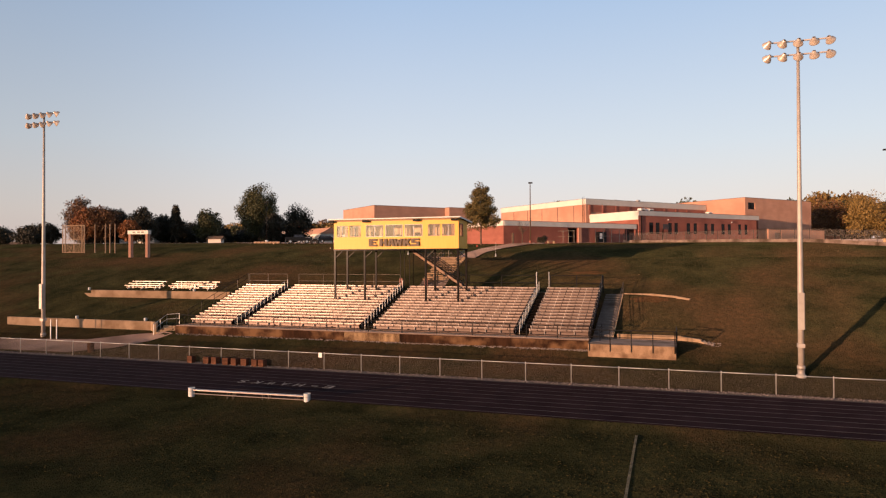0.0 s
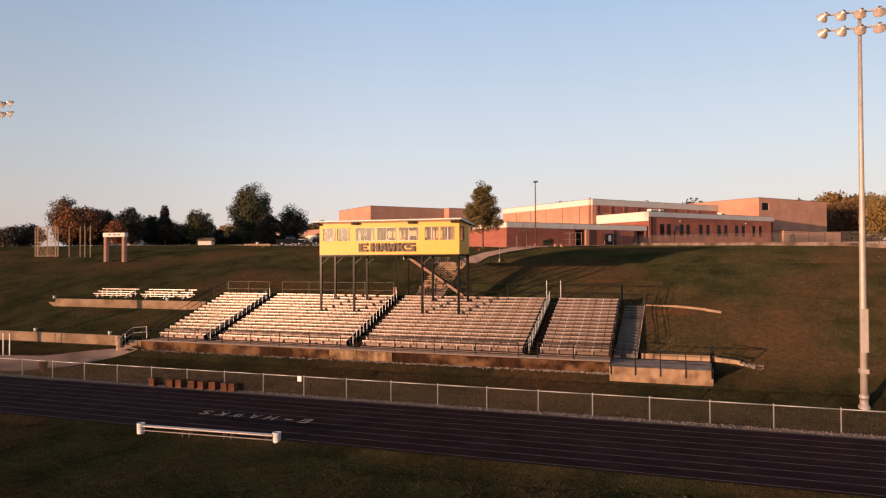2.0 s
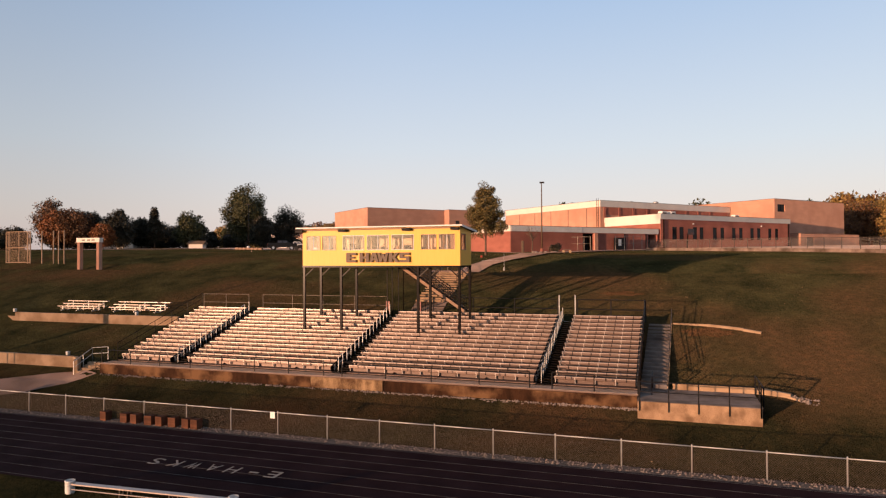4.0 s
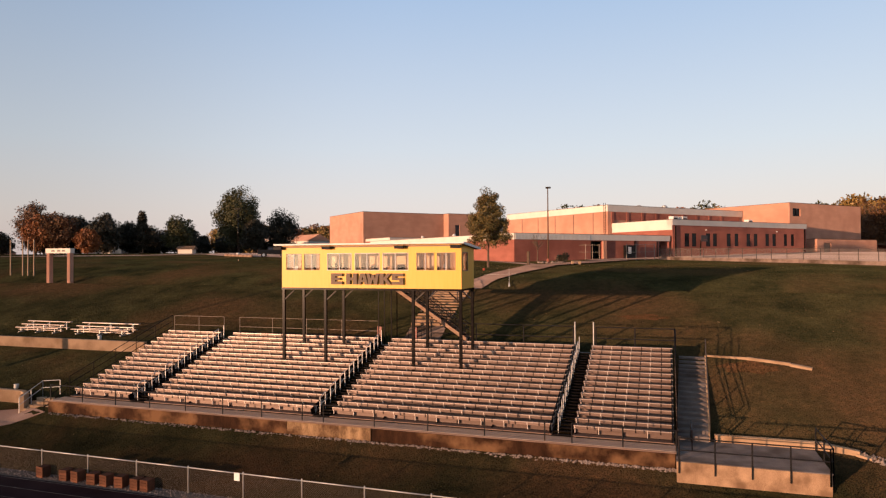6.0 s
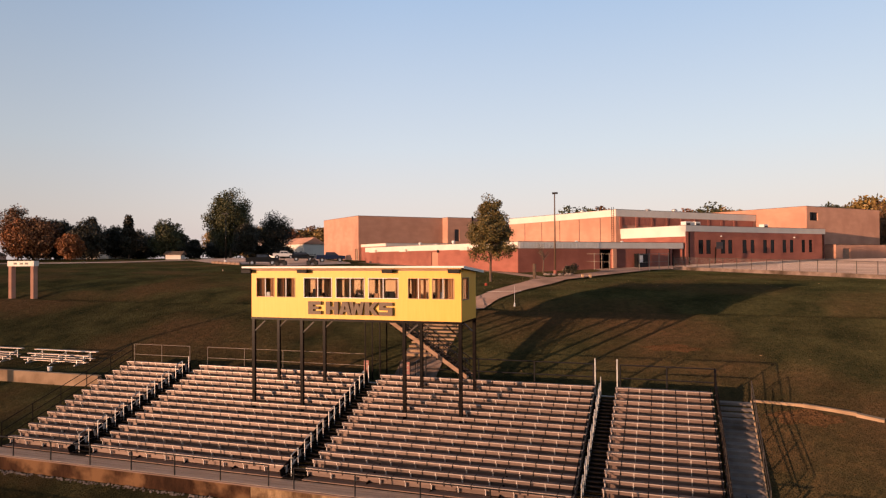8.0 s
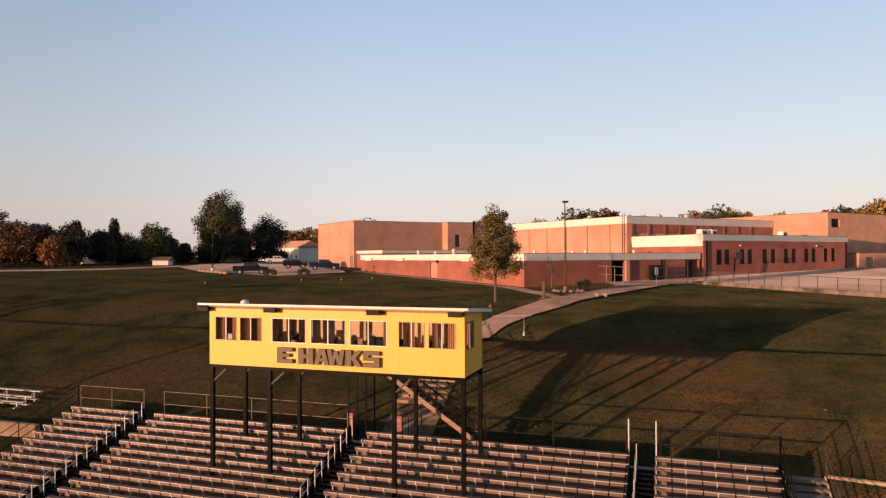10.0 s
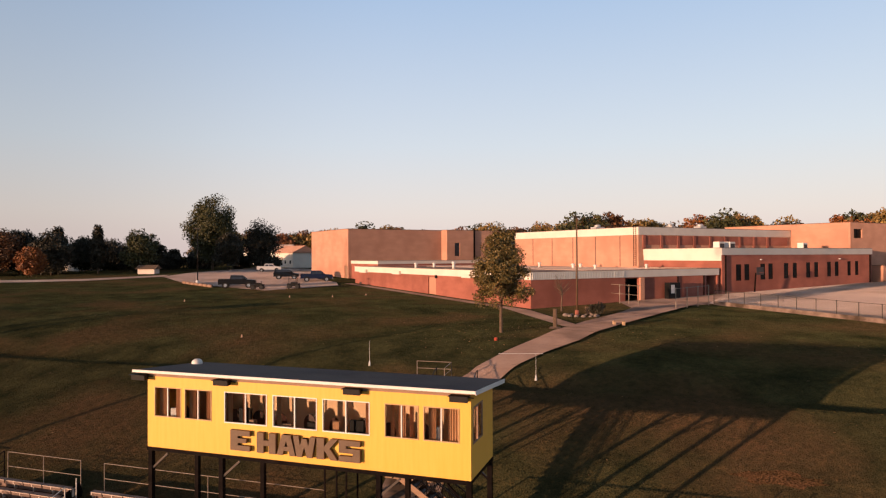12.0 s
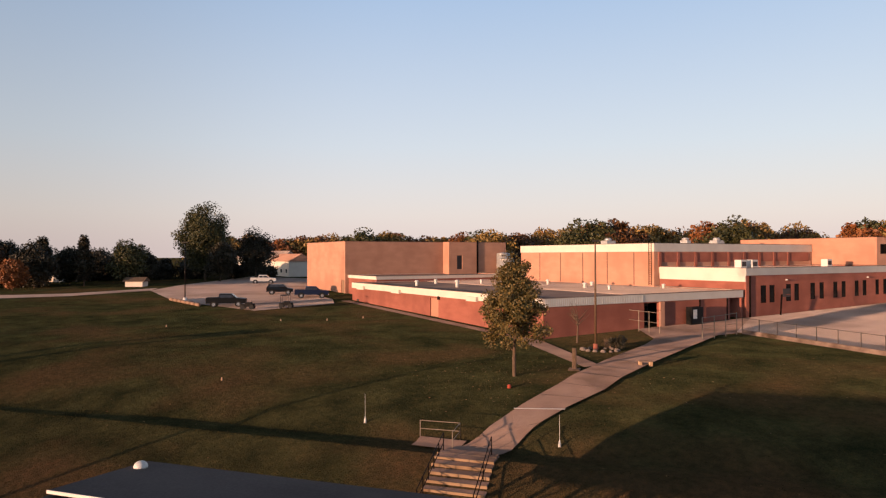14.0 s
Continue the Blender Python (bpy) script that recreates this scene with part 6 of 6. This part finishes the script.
# ---- vehicles ----
def vehicle(name, label, x, y, turn, paint, kind="pickup"):
    t = thing(name, label, "pickup truck" if kind == "pickup" else "car", pose(x, y, ground_z(x, y) + 0.05, 0, 0, turn) @ Matrix.Scale(0.95, 4), "parked vehicles")
    prof = {"pickup": [(-2.85, 0.55), (2.75, 0.5), (2.85, 0.8), (2.8, 1.18), (1.45, 1.3), (0.75, 1.92), (-0.95, 1.95), (-1.1, 1.36), (-2.85, 1.36)],
            "suv": [(-2.35, 0.5), (2.3, 0.45), (2.35, 1.0), (1.3, 1.15), (0.6, 1.78), (-1.95, 1.82), (-2.35, 1.2)]}[kind]
    s = Shape()
    n = len(prof)
    for wy in (0.92,):
        vs = [(a, -wy * (0.86 if z > 1.5 else 1), z) for a, z in prof] + [(a, wy * (0.86 if z > 1.5 else 1), z) for a, z in prof]
        s.add(vs, [tuple(range(n)), tuple(range(2 * n - 1, n - 1, -1))] + [(i + n, (i + 1) % n + n, (i + 1) % n, i) for i in range(n)])
    part("body", s, paint, t)
    spans = ((-0.86, -0.1, -0.86, -0.1), (0.02, 1.2, 0.02, 0.72)) if kind == "pickup" else ((-1.85, -1.05, -1.7, -1.05), (-0.95, -0.15, -0.95, -0.15), (-0.05, 0.98, -0.05, 0.5))
    for lo, hi, lo2, hi2 in spans:
        for sy in (-1, 1):
            part("side_window", Shape().add([(lo, sy * 0.925, 1.36), (hi, sy * 0.925, 1.36), (hi2, sy * 0.84, 1.76), (lo2, sy * 0.84, 1.76), (lo, sy * 0.88, 1.36), (hi, sy * 0.88, 1.36), (hi2, sy * 0.80, 1.76), (lo2, sy * 0.80, 1.76)], [(0, 1, 2, 3), (7, 6, 5, 4), (0, 4, 5, 1), (1, 5, 6, 2), (2, 6, 7, 3), (3, 7, 4, 0)]), CAR_GLASS, t)
    nose = (1.47, 1.305, 0.77, 1.905) if kind == "pickup" else (1.32, 1.155, 0.62, 1.765)
    part("windscreen", Shape().add([(nose[0], -0.8, nose[1] + 0.02), (nose[0], 0.8, nose[1] + 0.02), (nose[2], 0.7, nose[3]), (nose[2], -0.7, nose[3]), (nose[0] - 0.1, -0.8, nose[1] - 0.05), (nose[0] - 0.1, 0.8, nose[1] - 0.05), (nose[2] - 0.1, 0.7, nose[3] - 0.07), (nose[2] - 0.1, -0.7, nose[3] - 0.07)], [(0, 1, 2, 3), (7, 6, 5, 4), (0, 4, 5, 1), (1, 5, 6, 2), (2, 6, 7, 3), (3, 7, 4, 0)]), CAR_GLASS, t)
    for sy in (-1, 1):
        part("mirror", Shape().box(0.85, sy * 1.0 - 0.09, 1.32, 1.0, sy * 1.0 + 0.09, 1.5, c=0.02), BLACK, t)
        part("tail_light", Shape().box(-2.88 if kind == "pickup" else -2.38, sy * 0.8 - 0.09, 0.95, -2.8 if kind == "pickup" else -2.3, sy * 0.8 + 0.09, 1.25), SIGN_RED, t)
        for a in (-1.75, 1.75) if kind == "pickup" else (-1.4, 1.45):
            part("wheel_arch", Shape().tube((a, sy * 0.9, 0.42), (a, sy * 0.935, 0.42), 0.5, n=18), BLACK, t)
    if kind == "pickup":
        part("bed", Shape().box(-2.75, -0.8, 1.362, -1.15, 0.8, 1.375), BLACK, t)
    for a in (-1.75, 1.75) if kind == "pickup" else (-1.4, 1.45):
        for sy in (-0.86, 0.86):
            wh = part("wheel", Shape().tube((a, sy - 0.11, 0.38), (a, sy + 0.11, 0.38), 0.4, n=18), RUBBER, t)
            part("rim", Shape().tube((a, sy - 0.125, 0.38), (a, sy + 0.125, 0.38), 0.24, n=12), CHROME, wh)
    x1 = 2.8 if kind == "pickup" else 2.35
    for sy in (-0.7, 0.7):
        part("headlight", Shape().box(x1 - 0.05, sy - 0.15, 0.7, x1 + 0.02, sy + 0.15, 0.86), PLASTIC_WHITE, t)
    part("bumper", Shape().box(x1 - 0.05, -0.85, 0.42, x1 + 0.08, 0.85, 0.58).box(-x1 - 0.08, -0.85, 0.45, -x1 + 0.05, 0.85, 0.6), CHROME, t)
    return t


def paint_material(name, c):
    m = material(name, tuple(v * 0.85 for v in c), c, 1, 0.35, 0.0, spec=0.3)
    return m


vehicle("pickup_truck", "dark grey pickup truck parked on the lot", -72.9, 77.4, 30, paint_material("charcoal_paint", (0.006, 0.0055, 0.0055)))
vehicle("pickup_truck", "blue pickup truck parked by the gym", -68.6, 93.6, 30, paint_material("blue_paint", (0.007, 0.014, 0.045)))
vehicle("suv", "black sport utility car parked on the lot", -77.0, 97.6, 30, paint_material("black_car_paint", (0.003, 0.003, 0.0035)), "suv")
vehicle("pickup_truck", "white pickup truck at the far side of the lot", -98.5, 125, 30, paint_material("white_car_paint", (0.6, 0.6, 0.6)))
for x, y, w in ((-67.9, 75.2, 1.0), (-63.8, 78.2, 1.2)):
    t = thing("utility_cart", "small dark utility cart at the lot edge", "utility cart", pose(x, y, ground_z(x, y) + 0.05, 0, 0, 20), "utility carts")
    part("body", Shape().box(-0.9, -0.5, 0.35, 0.9, 0.5, 0.75, c=0.1).box(-0.3, -0.45, 0.75, 0.5, 0.45, 0.95), BLACK, t)
    if w > 1.1:
        part("canopy", Shape().box(-0.7, -0.6, 1.75, 0.5, 0.6, 1.82, c=0.08), BLACK, t)
        for a in (-0.65, 0.45):
            for b in (-0.5, 0.5):
                part("canopy_post", Shape().tube((a, b, 0.7), (a, b, 1.76), 0.03, n=6), BLACK, t)
    else:
        part("handlebar", Shape().beam((0.5, -0.35, 1.15), (0.5, 0.35, 1.15), 0.04, 0.04).beam((0.6, 0, 0.8), (0.5, 0, 1.15), 0.05, 0.05), BLACK, t)
    for a in (-0.6, 0.6):
        for b in (-0.5, 0.5):
            part("wheel", Shape().tube((a, b - 0.1, 0.3), (a, b + 0.1, 0.3), 0.3, n=14), RUBBER, t)
for k in range(7):
    p = Vector((-86.6, 82.4)).lerp(Vector((-77.5, 77.0)), k / 6)
    part("log", Shape().tube((p.x - 0.75, p.y + 0.55, ground_z(p.x, p.y) + 0.2), (p.x + 0.7, p.y - 0.55, ground_z(p.x, p.y) + 0.2), 0.26, 0.22, 10), WOOD, thing("kerb_log", "orange-brown log edging the parking lot", "log", group="logs"), smooth=True)


# ---- houses and backstop in the distance ----
def house(x, y, w, d, h, turn, label, wall_mat, roof_mat, windows=True):
    t = thing("house", label, "house", pose(x, y, ground_z(x, y), 0, 0, turn))
    part("wall", Shape().box(-w / 2, -d / 2, -0.3, w / 2, d / 2, h), wall_mat, t)
    s, r = Shape(), h + d * 0.28
    e = 0.4
    s.add([(-w / 2 - e, -d / 2 - e, h - 0.1), (w / 2 + e, -d / 2 - e, h - 0.1), (w / 2 + e, d / 2 + e, h - 0.1), (-w / 2 - e, d / 2 + e, h - 0.1), (-w / 2 - e, 0, r), (w / 2 + e, 0, r)],
          [(0, 1, 5, 4), (2, 3, 4, 5), (1, 2, 5), (3, 0, 4), (3, 2, 1, 0)])
    part("roof", s, roof_mat, t)
    n = max(2, int(w / 3)) if windows else 0
    for k in range(n):
        a = -w / 2 + w * (k + 0.5) / n
        wf = part("window", Shape().box(a - 0.55, -d / 2 - 0.04, 1.0, a + 0.55, -d / 2, 2.2), TRIM_WHITE, t)
        part("pane", Shape().box(a - 0.45, -d / 2 - 0.05, 1.1, a + 0.45, -d / 2 - 0.041, 2.1), DARK_GLASS, wf)
    return t


house(-119, 170, 14, 7.5, 4.4, -34, "pale two-storey house with a tan roof", CREAM, BRICK_TAN)
house(-114.8, 105.2, 3.4, 2.6, 1.1, 20, "small pale garden shed beneath the trees", CREAM, BARK, False)
house(-150, 118, 12, 8, 3, 5, "low house behind the dark trees", CREAM, ROOF_DARK)
house(-318, 203, 44, 9, 1.9, -4, "long low tan building far beyond the field", BRICK_TAN, BARK, False)
house(-160, 220, 20, 10, 5, 0, "white house far behind the trees", TRIM_WHITE, ROOF_GREY)
bk = thing("backstop", "tall tan chain-link baseball backstop on the plateau", "backstop", pose(-86.9, 34.7, ground_z(-86.9, 34.7), 0, 0, -2))
for x in (-2.3, -1.75, 0.1, 1.75, 2.25, 4.4, 6.5, 7.4, 8.4):
    part("post", Shape().tube((x, 0, -0.3), (x, 0, 4.3), 0.07 if x != 0.1 else 0.05, n=6), RUSTED, bk)
for z in (0.1, 2.1, 4.25):
    part("rail", Shape().tube((-2.3, 0, z), (2.25, 0, z), 0.045, n=6), RUSTED, bk)
part("wire_mesh", mesh_panel(-2.3, 2.25, 0.1, 4.25, 0.2, 0.006), RUSTED, bk)


# ---- grass tufts and fallen leaves ----
TUFT = leafy("grass_blades", [(0.026, 0.024, 0.010), (0.042, 0.036, 0.014), (0.062, 0.050, 0.019), (0.09, 0.066, 0.026)], 0.9)
TUFT.node_tree.nodes["Principled BSDF"].inputs["Specular IOR Level"].default_value = 0.0
LITTER = leafy("fallen_leaves", [(0.10, 0.05, 0.02), (0.20, 0.11, 0.04), (0.30, 0.19, 0.09)], 0.9)
WALK_LINE = [Vector(q) for q in ((-23.9, 31.0), (-22.4, 35.0), (-19.5, 42.2), (-17.2, 50.7), (-14.5, 59.0), (-11.8, 68.5))]


def on_grass(x, y):
    if y < 0.35 and y > -10.7 or -46.6 < x < -3.4 and 5.5 < y < 17.3 or -5.9 < x < 1.0 and 5.0 < y < 9.5 or -27.6 < x < -20.4 and 16 < y < 33.2:
        return False
    if x < -42.5 and y < 7 and y > 0.3 and (y < 4.6 or x > -47):
        return False
    p = Vector((x, y))
    for a, b in zip(WALK_LINE, WALK_LINE[1:]):
        t = max(0.0, min(1.0, (p - a).dot(b - a) / (b - a).length_squared))
        if (p - a.lerp(b, t)).length < 1.9 + 0.02 * max(0, y - 50):
            return False
    q = p - O
    a, b = q.dot(U), q.dot(V)
    if a > -2.6 and b > -1.4 and y > 45:
        return False
    return (p - FA).dot(Vector((0.742, 0.670))) < -0.6 or y < 30


r = np.random.default_rng(9)
pts = []
for x0, x1, y0, y1, count in ((-66, 26, 0.4, 17.3, 30000), (-66, 26, 17.3, 34, 46000), (-66, 20, 34, 64, 46000), (-46, 18, -24, -10.8, 16000)):
    for x, y in zip(r.uniform(x0, x1, count), r.uniform(y0, y1, count)):
        if on_grass(x, y):
            pts.append((x, y, ground_z(x, y)))
p = np.array(pts)
m = len(p)
an, lean = r.uniform(0, 2 * np.pi, m), r.uniform(-0.03, 0.03, (m, 2))
w, h = r.uniform(0.02, 0.06, m), r.uniform(0.008, 0.022, m)
d = np.stack([np.cos(an) * w, np.sin(an) * w, np.zeros(m)], 1)
v = np.stack([p - d - (0, 0, 0.01), p + d - (0, 0, 0.01), p + d * 0.5 + np.stack([lean[:, 0], lean[:, 1], h], 1), p - d * 0.6 + np.stack([lean[:, 1], lean[:, 0], h * 0.8], 1)], 1).reshape(-1, 3)
tagged(part("grass_tufts", leaf_mesh("grass_tufts", v, np.arange(m * 4).reshape(-1, 4), TUFT), None), "short olive and straw-brown grass tufts on the slope", "grass", kind="stuff")
pts = []
for k in range(1500):
    if k < 700:
        x, y = -24.4 + r.normal() * 4.5, 45 + r.normal() * 4.0
    else:
        x, y = r.uniform(-66, 24), r.uniform(1, 62)
    if on_grass(x, y):
        pts.append((x, y, ground_z(x, y) + r.uniform(0.01, 0.03)))
p = np.array(pts)
m = len(p)
a, b = r.normal(size=(m, 3)) * (0.035, 0.035, 0.012), r.normal(size=(m, 3)) * (0.028, 0.028, 0.01)
v = np.stack([p - a, p - b, p + a, p + b], 1).reshape(-1, 3)
tagged(part("fallen_leaves", leaf_mesh("fallen_leaves", v, np.arange(m * 4).reshape(-1, 4), LITTER), None), "scattered dry leaves on the grass", "leaves", kind="stuff")
